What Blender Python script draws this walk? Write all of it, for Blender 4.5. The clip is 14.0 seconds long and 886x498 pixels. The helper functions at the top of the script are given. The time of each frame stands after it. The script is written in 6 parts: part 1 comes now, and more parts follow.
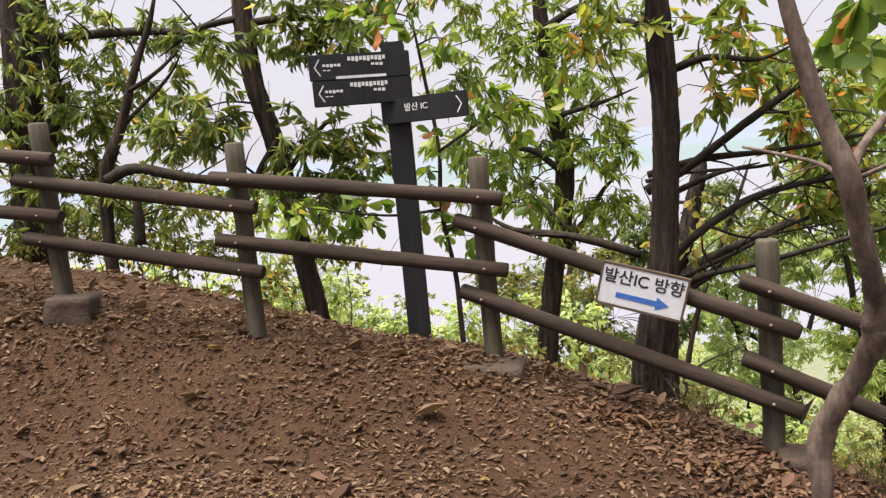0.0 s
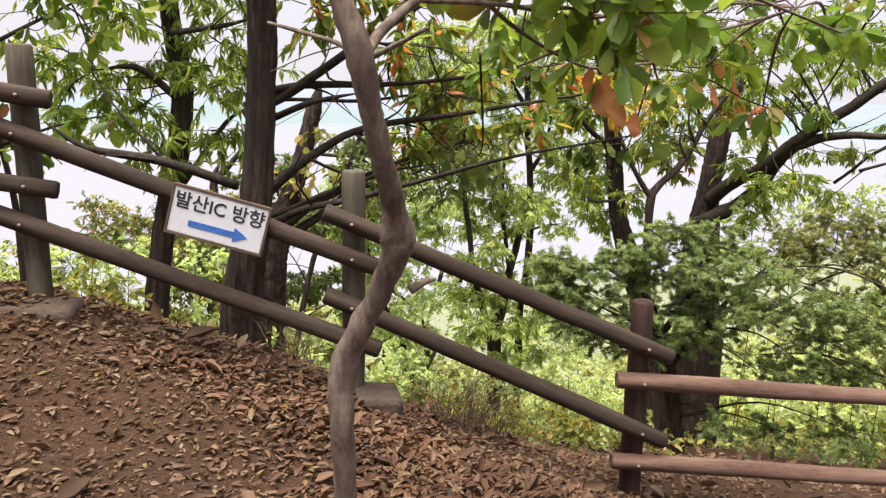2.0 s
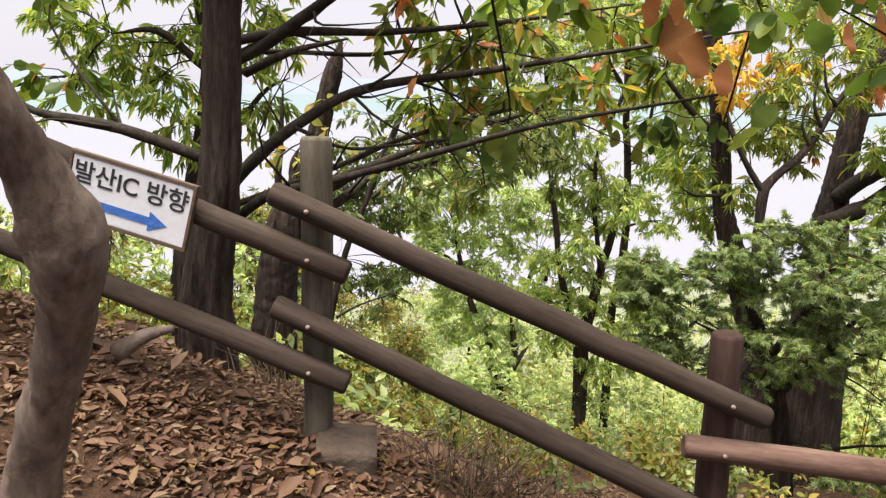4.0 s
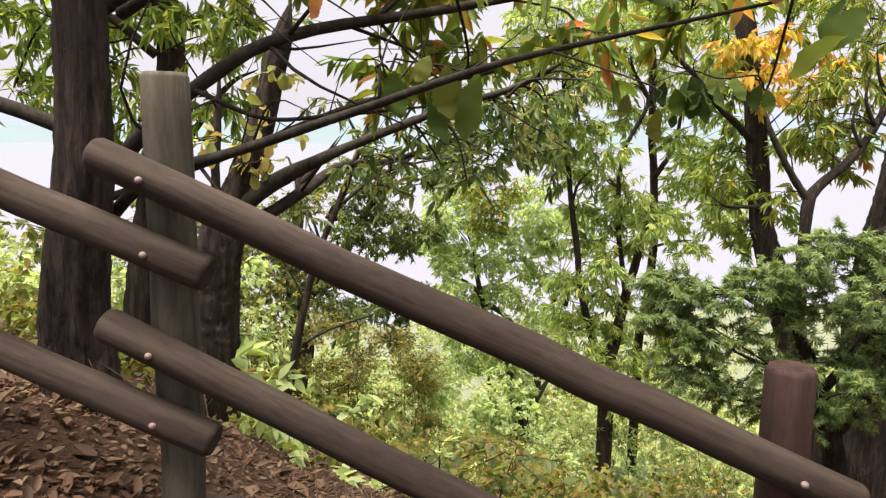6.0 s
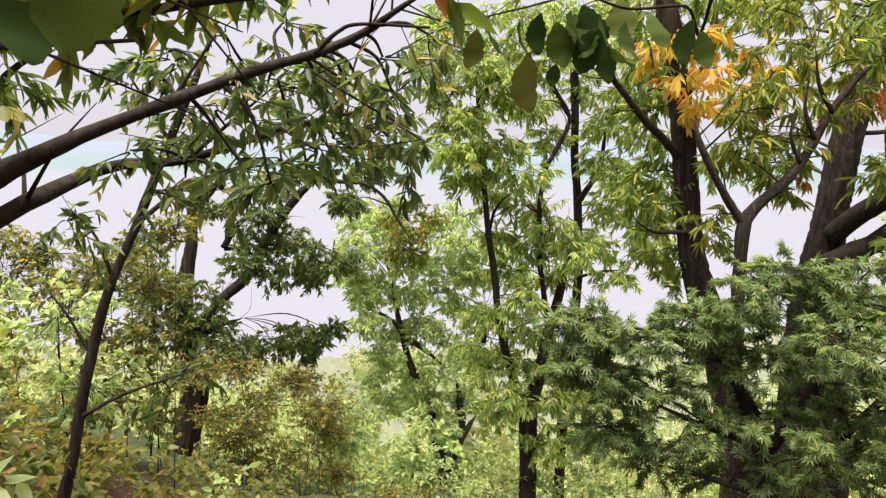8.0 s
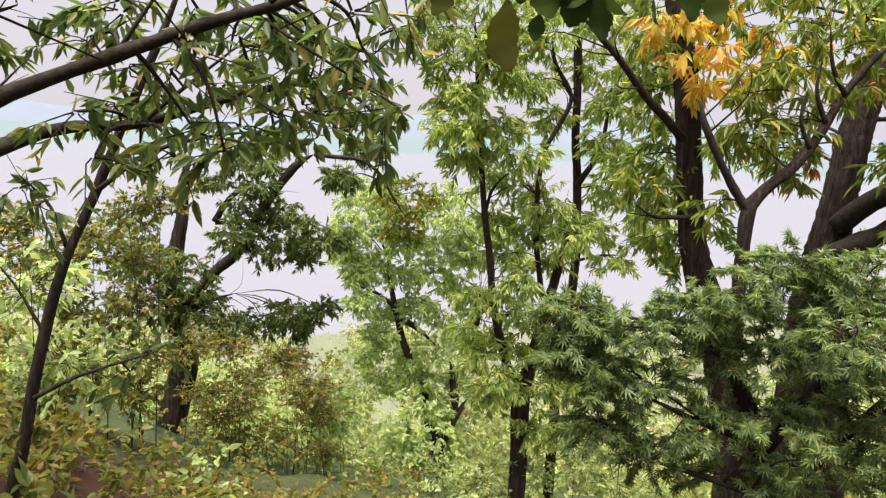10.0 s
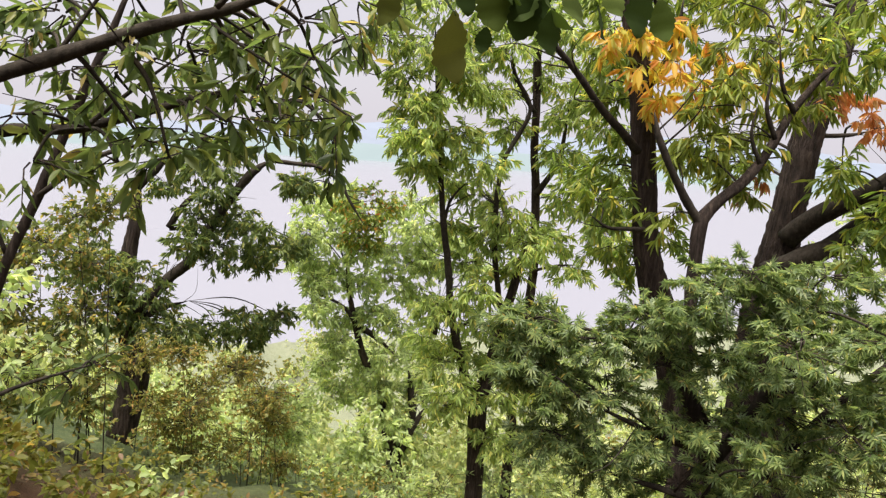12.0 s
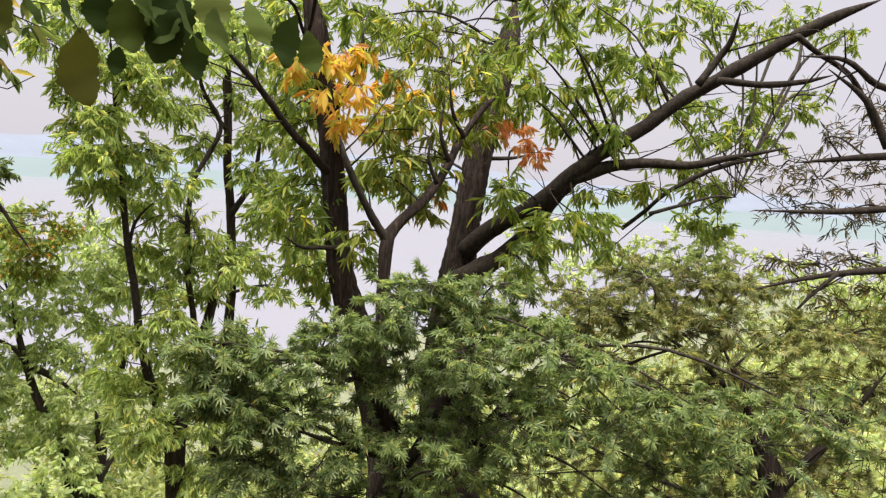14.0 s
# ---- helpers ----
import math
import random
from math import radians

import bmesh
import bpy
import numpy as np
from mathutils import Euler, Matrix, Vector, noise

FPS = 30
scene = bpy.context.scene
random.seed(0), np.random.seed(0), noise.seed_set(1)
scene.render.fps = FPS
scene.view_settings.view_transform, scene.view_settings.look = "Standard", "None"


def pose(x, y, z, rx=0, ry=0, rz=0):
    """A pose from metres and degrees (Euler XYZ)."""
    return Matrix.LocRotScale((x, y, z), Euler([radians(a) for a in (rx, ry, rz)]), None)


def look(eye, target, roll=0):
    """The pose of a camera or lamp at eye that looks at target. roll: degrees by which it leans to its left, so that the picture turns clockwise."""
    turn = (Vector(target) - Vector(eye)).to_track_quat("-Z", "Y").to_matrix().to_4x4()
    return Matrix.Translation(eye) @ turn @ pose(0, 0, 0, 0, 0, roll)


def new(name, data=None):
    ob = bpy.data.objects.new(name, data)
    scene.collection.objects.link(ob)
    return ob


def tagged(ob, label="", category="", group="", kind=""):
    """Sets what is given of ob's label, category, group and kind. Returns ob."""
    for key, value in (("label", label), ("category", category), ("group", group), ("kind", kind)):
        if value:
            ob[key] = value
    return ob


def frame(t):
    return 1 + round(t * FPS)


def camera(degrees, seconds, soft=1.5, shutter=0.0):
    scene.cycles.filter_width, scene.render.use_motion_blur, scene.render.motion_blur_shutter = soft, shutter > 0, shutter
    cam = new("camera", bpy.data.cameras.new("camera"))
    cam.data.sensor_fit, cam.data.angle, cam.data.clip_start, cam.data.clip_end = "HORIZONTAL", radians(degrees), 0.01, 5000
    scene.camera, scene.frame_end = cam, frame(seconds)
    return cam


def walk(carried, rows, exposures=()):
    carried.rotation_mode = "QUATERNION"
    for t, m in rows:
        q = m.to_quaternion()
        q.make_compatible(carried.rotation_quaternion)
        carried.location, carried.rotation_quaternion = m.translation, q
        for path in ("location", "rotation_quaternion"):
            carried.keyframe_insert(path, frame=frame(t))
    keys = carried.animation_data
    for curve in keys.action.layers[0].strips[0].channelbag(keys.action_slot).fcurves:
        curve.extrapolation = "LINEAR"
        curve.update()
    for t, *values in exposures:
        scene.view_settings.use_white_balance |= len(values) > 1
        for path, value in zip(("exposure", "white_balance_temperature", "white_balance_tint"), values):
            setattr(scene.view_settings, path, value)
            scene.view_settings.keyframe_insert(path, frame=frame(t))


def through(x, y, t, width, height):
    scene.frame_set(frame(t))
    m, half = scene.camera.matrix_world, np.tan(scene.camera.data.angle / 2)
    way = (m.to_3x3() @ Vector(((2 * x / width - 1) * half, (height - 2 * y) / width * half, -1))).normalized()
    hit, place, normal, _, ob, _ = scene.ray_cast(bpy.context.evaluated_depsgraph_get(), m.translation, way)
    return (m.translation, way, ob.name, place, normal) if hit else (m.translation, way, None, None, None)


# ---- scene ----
cam = camera(61.64, 14.0, soft=1.3)
PATH = [
    (0, (0.134, 0.422, 1.428), (0.067, 2.406, 1.185), -5.3),
    (0.5, (0.227, 0.627, 1.394), (0.629, 2.577, 1.204), -5.3),
    (1, (0.294, 0.727, 1.348), (0.914, 2.603, 1.035), -3.4),
    (1.5, (0.424, 0.678, 1.237), (1.135, 2.51, 0.865), -0.8),
    (2, (0.594, 0.751, 1.207), (1.386, 2.545, 0.817), 1.2),
    (2.5, (0.838, 0.911, 1.152), (1.631, 2.705, 0.76), 2.1),
    (3, (1.059, 1.051, 1.093), (1.803, 2.864, 0.692), 2.6),
    (3.5, (1.223, 1.29, 1.041), (1.86, 3.142, 0.638), 2.0),
    (3.7, (1.279, 1.394, 1.058), (1.863, 3.262, 0.643), 1.7),
    (5.8, (1.775, 2.175, 0.794), (2.19, 4.097, 0.429), 0.8),
    (6, (1.839, 2.261, 0.784), (2.289, 4.179, 0.44), 0.8),
    (6.5, (1.985, 2.566, 0.718), (2.51, 4.475, 0.43), 0.9),
    (7, (2.213, 2.853, 0.631), (2.798, 4.748, 0.374), 1.0),
    (7.5, (2.401, 3.054, 0.615), (3.022, 4.938, 0.359), 1.3),
    (8, (2.54, 3.233, 0.614), (3.155, 5.119, 0.354), 1.4),
    (10.5, (2.697, 3.454, 0.583), (3.321, 5.327, 0.261), 3.3),
    (11, (2.702, 3.467, 0.581), (3.345, 5.334, 0.259), 3.6),
    (11.5, (2.703, 3.454, 0.588), (3.378, 5.311, 0.281), 3.7),
    (12, (2.728, 3.452, 0.597), (3.441, 5.298, 0.31), 3.9),
    (12.5, (2.742, 3.452, 0.6), (3.514, 5.278, 0.339), 4.0),
    (13, (2.76, 3.447, 0.612), (3.663, 5.217, 0.377), 3.9),
    (13.5, (2.798, 3.444, 0.606), (3.914, 5.091, 0.399), 4.3),
    (14, (2.811, 3.408, 0.625), (4.184, 4.851, 0.44), 4.3),
]
walk(cam, [(t, look(eye, target, roll)) for t, eye, target, roll in PATH],
     exposures=[(0.0, 0.7), (0.5, 0.58), (1.0, 0.6), (1.5, 0.74), (2.5, 0.86), (3.7, 0.84), (6.5, 0.8), (8.0, 0.66), (12.0, 0.58), (14.0, 0.54)])

# ---- world and sun ----
world = bpy.data.worlds.new("world")
scene.world = world
world.use_nodes = True
wn, wl = world.node_tree.nodes, world.node_tree.links
wn.clear()
sky = wn.new("ShaderNodeTexSky")
sky.sky_type, sky.sun_disc = "NISHITA", False
sky.sun_elevation, sky.sun_rotation = radians(78), radians(236)
sky.dust_density, sky.air_density, sky.ozone_density = 4.0, 1.0, 1.0
bg_sky, bg_cloud, w_mix, w_out = wn.new("ShaderNodeBackground"), wn.new("ShaderNodeBackground"), wn.new("ShaderNodeMixShader"), wn.new("ShaderNodeOutputWorld")
bg_sky.inputs["Strength"].default_value = 0.07
bg_cloud.inputs["Color"].default_value = (0.95, 0.90, 0.98, 1)
bg_cloud.inputs["Strength"].default_value = 0.62
w_mix.inputs["Fac"].default_value = 0.82
wl.new(sky.outputs["Color"], bg_sky.inputs["Color"])
wl.new(bg_sky.outputs[0], w_mix.inputs[1])
wl.new(bg_cloud.outputs[0], w_mix.inputs[2])
wl.new(w_mix.outputs[0], w_out.inputs["Surface"])

sun = new("sun", bpy.data.lights.new("sun", "SUN"))
sun.data.energy, sun.data.angle, sun.data.color = 7.0, radians(50), (1.0, 0.95, 0.88)
sun.matrix_world = look((-3, -2, 17), (0, 0, 0))


# ---- materials ----
def material(name, rough=0.85, spec=0.3, metal=0.0):
    m = bpy.data.materials.new(name)
    m.use_nodes = True
    b = m.node_tree.nodes["Principled BSDF"]
    b.inputs["Roughness"].default_value, b.inputs["Metallic"].default_value = rough, metal
    b.inputs["Specular IOR Level"].default_value = spec
    return m, m.node_tree.nodes, m.node_tree.links, b


def ramp(nodes, links, fac, stops):
    r = nodes.new("ShaderNodeValToRGB")
    e = r.color_ramp.elements
    e[0].position, e[0].color = stops[0][0], (*stops[0][1], 1)
    e[1].position, e[1].color = stops[-1][0], (*stops[-1][1], 1)
    for p, c in stops[1:-1]:
        e.new(p).color = (*c, 1)
    links.new(fac, r.inputs["Fac"])
    return r.outputs["Color"]


def noise_tex(nodes, links, scale, detail=6, stretch=(1, 1, 1), coord="Object", rough=0.6):
    c, mp, n = nodes.new("ShaderNodeTexCoord"), nodes.new("ShaderNodeMapping"), nodes.new("ShaderNodeTexNoise")
    mp.inputs["Scale"].default_value = stretch
    n.inputs["Scale"].default_value, n.inputs["Detail"].default_value, n.inputs["Roughness"].default_value = scale, detail, rough
    links.new(c.outputs[coord], mp.inputs["Vector"])
    links.new(mp.outputs["Vector"], n.inputs["Vector"])
    return n.outputs["Fac"]


def mixc(nodes, links, fac, a, b, mode="MIX"):
    m = nodes.new("ShaderNodeMix")
    m.data_type, m.blend_type = "RGBA", mode
    for sock, v in ((m.inputs[0], fac), (m.inputs[6], a), (m.inputs[7], b)):
        if isinstance(v, float):
            sock.default_value = v
        elif isinstance(v, tuple):
            sock.default_value = (*v, 1)
        else:
            links.new(v, sock)
    return m.outputs[2]


def bump(nodes, links, bsdf, height, strength=0.5, dist=0.01):
    b = nodes.new("ShaderNodeBump")
    b.inputs["Strength"].default_value, b.inputs["Distance"].default_value = strength, dist
    links.new(height, b.inputs["Height"])
    links.new(b.outputs["Normal"], bsdf.inputs["Normal"])


def surface(name, lo, mid, hi, scale=8, stretch=(1, 1, 1), fine=60, rough=0.85, strength=0.5, dist=0.01, coord="Object"):
    m, n, l, b = material(name, rough)
    big, small = noise_tex(n, l, scale, 5, stretch, coord), noise_tex(n, l, fine, 6, stretch, coord)
    c = mixc(n, l, 0.45, ramp(n, l, big, [(0.3, lo), (0.5, mid), (0.7, hi)]), ramp(n, l, small, [(0.3, lo), (0.5, mid), (0.72, hi)]))
    l.new(c, b.inputs["Base Color"])
    bump(n, l, b, small, strength, dist)
    return m


def bark(name, lo, mid, hi, deep=0.02, scale=14, long=0.14):
    m, n, l, b = material(name, 0.9, 0.2)
    ridge, stain, grain = noise_tex(n, l, scale, 6, (1, 1, long), "Object", 0.7), noise_tex(n, l, 2.2, 4), noise_tex(n, l, 70, 4, (1, 1, 0.3))
    c = mixc(n, l, 0.35, ramp(n, l, ridge, [(0.4, lo), (0.5, mid), (0.6, hi)]), ramp(n, l, stain, [(0.3, lo), (0.55, mid), (0.75, hi)]))
    c = mixc(n, l, 0.25, c, ramp(n, l, grain, [(0.3, lo), (0.7, hi)]))
    l.new(c, b.inputs["Base Color"])
    bump(n, l, b, ridge, 1.0, deep)
    return m


def leaf(name, stops, through=0.56, rough=0.38, by_object=False):
    m, n, l, b = material(name, rough, 0.1 if by_object else 0.32)
    if by_object:
        rnd = n.new("ShaderNodeObjectInfo").outputs["Random"]
    else:
        rnd = n.new("ShaderNodeNewGeometry").outputs["Random Per Island"]
    c = ramp(n, l, rnd, stops)
    mottle = noise_tex(n, l, 90 if by_object else 1.1, 3)
    c = mixc(n, l, 0.5, c, ramp(n, l, mottle, [(0.3, (0.55, 0.55, 0.5)), (0.7, (1.25, 1.2, 1.1))]), "MULTIPLY")
    l.new(c, b.inputs["Base Color"])
    t, mx, out = n.new("ShaderNodeBsdfTranslucent"), n.new("ShaderNodeMixShader"), n["Material Output"]
    warm = mixc(n, l, 1.0, c, (1.35, 1.38, 0.95), "MULTIPLY")
    l.new(warm, t.inputs["Color"])
    mx.inputs["Fac"].default_value = through
    l.new(b.outputs[0], mx.inputs[1])
    l.new(t.outputs[0], mx.inputs[2])
    l.new(mx.outputs[0], out.inputs["Surface"])
    return m


bark_dark = bark("bark_dark", (0.007, 0.005, 0.004), (0.034, 0.023, 0.018), (0.10, 0.073, 0.058), 0.045, 24, 0.1)
bark_limb = bark("bark_limb", (0.011, 0.008, 0.006), (0.028, 0.022, 0.016), (0.060, 0.048, 0.036), 0.008, 26, 0.7)
bark_pale = bark("bark_pale", (0.045, 0.032, 0.024), (0.115, 0.083, 0.064), (0.20, 0.155, 0.125), 0.006, 26, 0.45)
wood_rail = bark("weathered_log", (0.017, 0.011, 0.008), (0.040, 0.027, 0.020), (0.068, 0.050, 0.037), 0.003, 22, 0.06)
wood_post = bark("weathered_post", (0.038, 0.031, 0.022), (0.080, 0.067, 0.048), (0.127, 0.110, 0.080), 0.003, 22, 0.06)
wood_darkred = bark("dark_red_post", (0.022, 0.011, 0.009), (0.048, 0.026, 0.02), (0.085, 0.05, 0.039), 0.003, 22, 0.06)
wood_red = bark("reddish_log", (0.064, 0.034, 0.024), (0.136, 0.080, 0.059), (0.208, 0.132, 0.100), 0.003, 22, 0.06)
pole_black = surface("charcoal_pole", (0.007, 0.007, 0.008), (0.012, 0.012, 0.014), (0.022, 0.022, 0.025), 6, (1, 1, 0.1), 40, 0.6, 0.3, 0.002)
concrete = surface("footing_concrete", (0.040, 0.027, 0.019), (0.066, 0.046, 0.033), (0.105, 0.076, 0.056), 7, (1, 1, 1), 45, 0.95, 0.8, 0.015)
sign_white = surface("sign_white", (0.46, 0.46, 0.48), (0.56, 0.56, 0.58), (0.62, 0.62, 0.64), 5, (1, 1, 1), 60, 0.5, 0.05, 0.001)
sign_frame = surface("sign_frame_wood", (0.05, 0.032, 0.02), (0.09, 0.06, 0.04), (0.14, 0.1, 0.07), 12, (0.2, 1, 1), 60, 0.8, 0.3, 0.002)
ink_black = surface("ink_black", (0.012, 0.012, 0.014), (0.02, 0.02, 0.022), (0.03, 0.03, 0.03), 9)
ink_blue = surface("ink_blue", (0.03, 0.09, 0.3), (0.04, 0.12, 0.38), (0.06, 0.15, 0.42), 9)
ink_white = surface("ink_white", (0.5, 0.5, 0.5), (0.62, 0.62, 0.62), (0.7, 0.7, 0.7), 9)
bolt_metal = surface("bolt_galvanised", (0.13, 0.085, 0.07), (0.21, 0.145, 0.125), (0.32, 0.24, 0.21), 30, (1, 1, 1), 200, 0.45, 0.2, 0.001)

dry_grass = surface("dry_grass", (0.05, 0.032, 0.02), (0.11, 0.075, 0.045), (0.2, 0.14, 0.08), 6)

# soil, slope growth and meadow on one sheet
ground_mat, gn, gl, gb = material("ground_cover", 0.95, 0.15)
g_big, g_mid, g_fine, g_grit = (noise_tex(gn, gl, s, 7, (1, 1, 1), "Object", 0.65) for s in (0.7, 5, 32, 130))
soil = mixc(gn, gl, 0.5, ramp(gn, gl, g_big, [(0.35, (0.044, 0.022, 0.012)), (0.5, (0.078, 0.040, 0.020)), (0.68, (0.132, 0.073, 0.036))]), ramp(gn, gl, g_fine, [(0.3, (0.025, 0.013, 0.009)), (0.5, (0.074, 0.037, 0.022)), (0.7, (0.136, 0.079, 0.045))]))
soil = mixc(gn, gl, 0.3, soil, ramp(gn, gl, g_grit, [(0.35, (0.032, 0.016, 0.009)), (0.66, (0.179, 0.107, 0.068))]))
green = mixc(gn, gl, 0.5, ramp(gn, gl, g_mid, [(0.3, (0.038, 0.064, 0.022)), (0.5, (0.083, 0.120, 0.044)), (0.7, (0.158, 0.173, 0.066))]), ramp(gn, gl, g_fine, [(0.3, (0.030, 0.045, 0.020)), (0.7, (0.150, 0.165, 0.077))]))
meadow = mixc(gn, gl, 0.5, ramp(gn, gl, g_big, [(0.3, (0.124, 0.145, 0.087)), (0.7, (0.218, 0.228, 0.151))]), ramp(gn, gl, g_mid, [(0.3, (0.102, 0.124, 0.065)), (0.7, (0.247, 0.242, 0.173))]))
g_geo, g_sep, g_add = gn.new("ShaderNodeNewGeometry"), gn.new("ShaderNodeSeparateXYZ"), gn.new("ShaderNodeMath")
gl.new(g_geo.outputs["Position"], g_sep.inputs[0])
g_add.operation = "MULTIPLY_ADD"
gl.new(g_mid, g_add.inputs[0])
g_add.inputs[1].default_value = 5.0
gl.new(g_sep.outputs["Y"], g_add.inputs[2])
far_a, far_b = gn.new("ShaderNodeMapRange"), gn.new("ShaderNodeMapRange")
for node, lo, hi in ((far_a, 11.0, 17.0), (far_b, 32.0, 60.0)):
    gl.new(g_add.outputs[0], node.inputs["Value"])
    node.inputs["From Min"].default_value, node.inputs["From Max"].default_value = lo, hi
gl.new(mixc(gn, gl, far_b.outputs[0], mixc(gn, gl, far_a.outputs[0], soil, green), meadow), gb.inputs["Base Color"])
g_sum = gn.new("ShaderNodeMath")
g_sum.operation = "ADD"
gl.new(g_fine, g_sum.inputs[0])
gl.new(g_grit, g_sum.inputs[1])
bump(gn, gl, gb, g_sum.outputs[0], 1.0, 0.03)

water_mat, _, _, wb = material("river_water", 0.22, 0.5)
wb.inputs["Base Color"].default_value = (0.2, 0.2, 0.23, 1)


# distance haze put into a pale colour that glows instead of being lit
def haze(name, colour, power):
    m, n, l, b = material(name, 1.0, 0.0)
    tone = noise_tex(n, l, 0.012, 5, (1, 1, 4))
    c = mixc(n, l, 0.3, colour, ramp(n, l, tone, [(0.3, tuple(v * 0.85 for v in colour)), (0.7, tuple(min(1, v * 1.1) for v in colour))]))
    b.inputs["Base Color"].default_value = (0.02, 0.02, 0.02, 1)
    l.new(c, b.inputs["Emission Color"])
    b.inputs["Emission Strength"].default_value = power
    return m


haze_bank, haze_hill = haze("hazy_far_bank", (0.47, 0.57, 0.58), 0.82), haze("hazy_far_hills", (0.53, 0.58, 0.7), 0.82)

leaf_dark = leaf("leaf_dark", [(0.0, (0.071, 0.108, 0.028)), (0.4, (0.131, 0.176, 0.045)), (0.75, (0.214, 0.255, 0.067)), (0.95, (0.309, 0.312, 0.076)), (1.0, (0.637, 0.431, 0.087))])
leaf_green = leaf("leaf_green", [(0.0, (0.112, 0.169, 0.035)), (0.4, (0.188, 0.272, 0.054)), (0.8, (0.310, 0.374, 0.073)), (0.96, (0.443, 0.449, 0.098)), (1.0, (0.644, 0.562, 0.082))])
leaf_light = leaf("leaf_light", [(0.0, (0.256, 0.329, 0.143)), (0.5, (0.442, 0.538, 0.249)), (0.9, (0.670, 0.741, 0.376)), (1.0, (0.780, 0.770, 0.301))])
leaf_grey = leaf("leaf_greygreen", [(0.0, (0.138, 0.176, 0.034)), (0.5, (0.230, 0.287, 0.056)), (0.88, (0.367, 0.411, 0.085)), (1.0, (0.689, 0.494, 0.067))])
leaf_autumn = leaf("leaf_autumn", [(0.0, (0.108, 0.162, 0.033)), (0.6, (0.203, 0.270, 0.050)), (0.85, (0.351, 0.351, 0.061)), (0.94, (0.567, 0.338, 0.066)), (1.0, (0.608, 0.176, 0.066))])
leaf_gold = leaf("leaf_gold", [(0.0, (0.4, 0.4, 0.07)), (0.35, (0.62, 0.5, 0.08)), (0.75, (0.7, 0.42, 0.08)), (1.0, (0.62, 0.26, 0.08))])
leaf_red = leaf("leaf_red", [(0.0, (0.5, 0.2, 0.08)), (0.6, (0.55, 0.24, 0.1)), (1.0, (0.5, 0.36, 0.2))])
leaf_maple = leaf("leaf_maple", [(0.0, (0.095, 0.145, 0.054)), (0.5, (0.165, 0.230, 0.085)), (0.85, (0.261, 0.323, 0.120)), (0.97, (0.362, 0.390, 0.136)), (1.0, (0.501, 0.370, 0.101))], 0.5, 0.36)
leaf_olive = leaf("leaf_olive", [(0.0, (0.135, 0.143, 0.039)), (0.5, (0.229, 0.237, 0.061)), (0.85, (0.364, 0.297, 0.080)), (1.0, (0.513, 0.297, 0.087))])
leaf_yellow = leaf("leaf_yellow", [(0.0, (0.099, 0.136, 0.041)), (0.4, (0.173, 0.212, 0.062)), (0.75, (0.271, 0.271, 0.078)), (0.93, (0.451, 0.343, 0.087)), (1.0, (0.506, 0.281, 0.092))])
leaf_goldgreen = leaf("leaf_goldgreen", [(0.0, (0.115, 0.131, 0.022)), (0.4, (0.174, 0.187, 0.038)), (0.75, (0.243, 0.222, 0.050)), (0.92, (0.278, 0.193, 0.056)), (1.0, (0.208, 0.114, 0.063))])
leaf_vine = leaf("leaf_vine", [(0.0, (0.16, 0.2, 0.05)), (0.5, (0.34, 0.31, 0.09)), (0.85, (0.46, 0.35, 0.13)), (1.0, (0.44, 0.24, 0.12))])
leaf_hang = leaf("leaf_hang", [(0.0, (0.057, 0.103, 0.024)), (0.45, (0.091, 0.155, 0.033)), (0.8, (0.132, 0.196, 0.045)), (1.0, (0.182, 0.216, 0.050))], 0.5, 0.45, True)
leaf_maple_olive = leaf("leaf_maple_olive", [(0.0, (0.097, 0.121, 0.041)), (0.5, (0.174, 0.206, 0.070)), (0.85, (0.271, 0.271, 0.087)), (1.0, (0.369, 0.262, 0.092))], 0.45, 0.4)
leaf_deep = leaf("leaf_deep", [(0.0, (0.064, 0.098, 0.034)), (0.45, (0.122, 0.172, 0.055)), (0.8, (0.204, 0.251, 0.079)), (0.96, (0.319, 0.329, 0.094)), (1.0, (0.459, 0.329, 0.109))])
leaf_needle = leaf("leaf_needle", [(0.0, (0.053, 0.058, 0.019)), (0.5, (0.119, 0.111, 0.033)), (1.0, (0.224, 0.143, 0.048))], 0.2)
leaf_broad = leaf("leaf_broad", [(0.0, (0.078, 0.133, 0.023)), (0.5, (0.142, 0.223, 0.036)), (0.93, (0.245, 0.302, 0.049)), (0.97, (0.324, 0.203, 0.055)), (1.0, (0.360, 0.143, 0.065))], 0.5)
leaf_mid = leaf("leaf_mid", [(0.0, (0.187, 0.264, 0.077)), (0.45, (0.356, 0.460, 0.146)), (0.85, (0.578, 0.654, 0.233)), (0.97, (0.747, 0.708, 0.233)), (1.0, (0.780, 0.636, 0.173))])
# far foliage: bright daylight and distance haze put into the paler leaf colour
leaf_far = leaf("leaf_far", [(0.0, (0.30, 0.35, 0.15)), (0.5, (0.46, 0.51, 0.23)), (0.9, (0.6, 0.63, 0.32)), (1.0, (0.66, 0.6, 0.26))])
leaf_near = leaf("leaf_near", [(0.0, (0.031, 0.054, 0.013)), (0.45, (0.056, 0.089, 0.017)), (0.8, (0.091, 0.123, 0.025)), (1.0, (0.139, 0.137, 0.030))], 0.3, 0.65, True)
leaf_near_red = leaf("leaf_near_red", [(0.0, (0.28, 0.13, 0.05)), (0.5, (0.42, 0.16, 0.075)), (1.0, (0.4, 0.24, 0.12))], 0.35, 0.6, True)
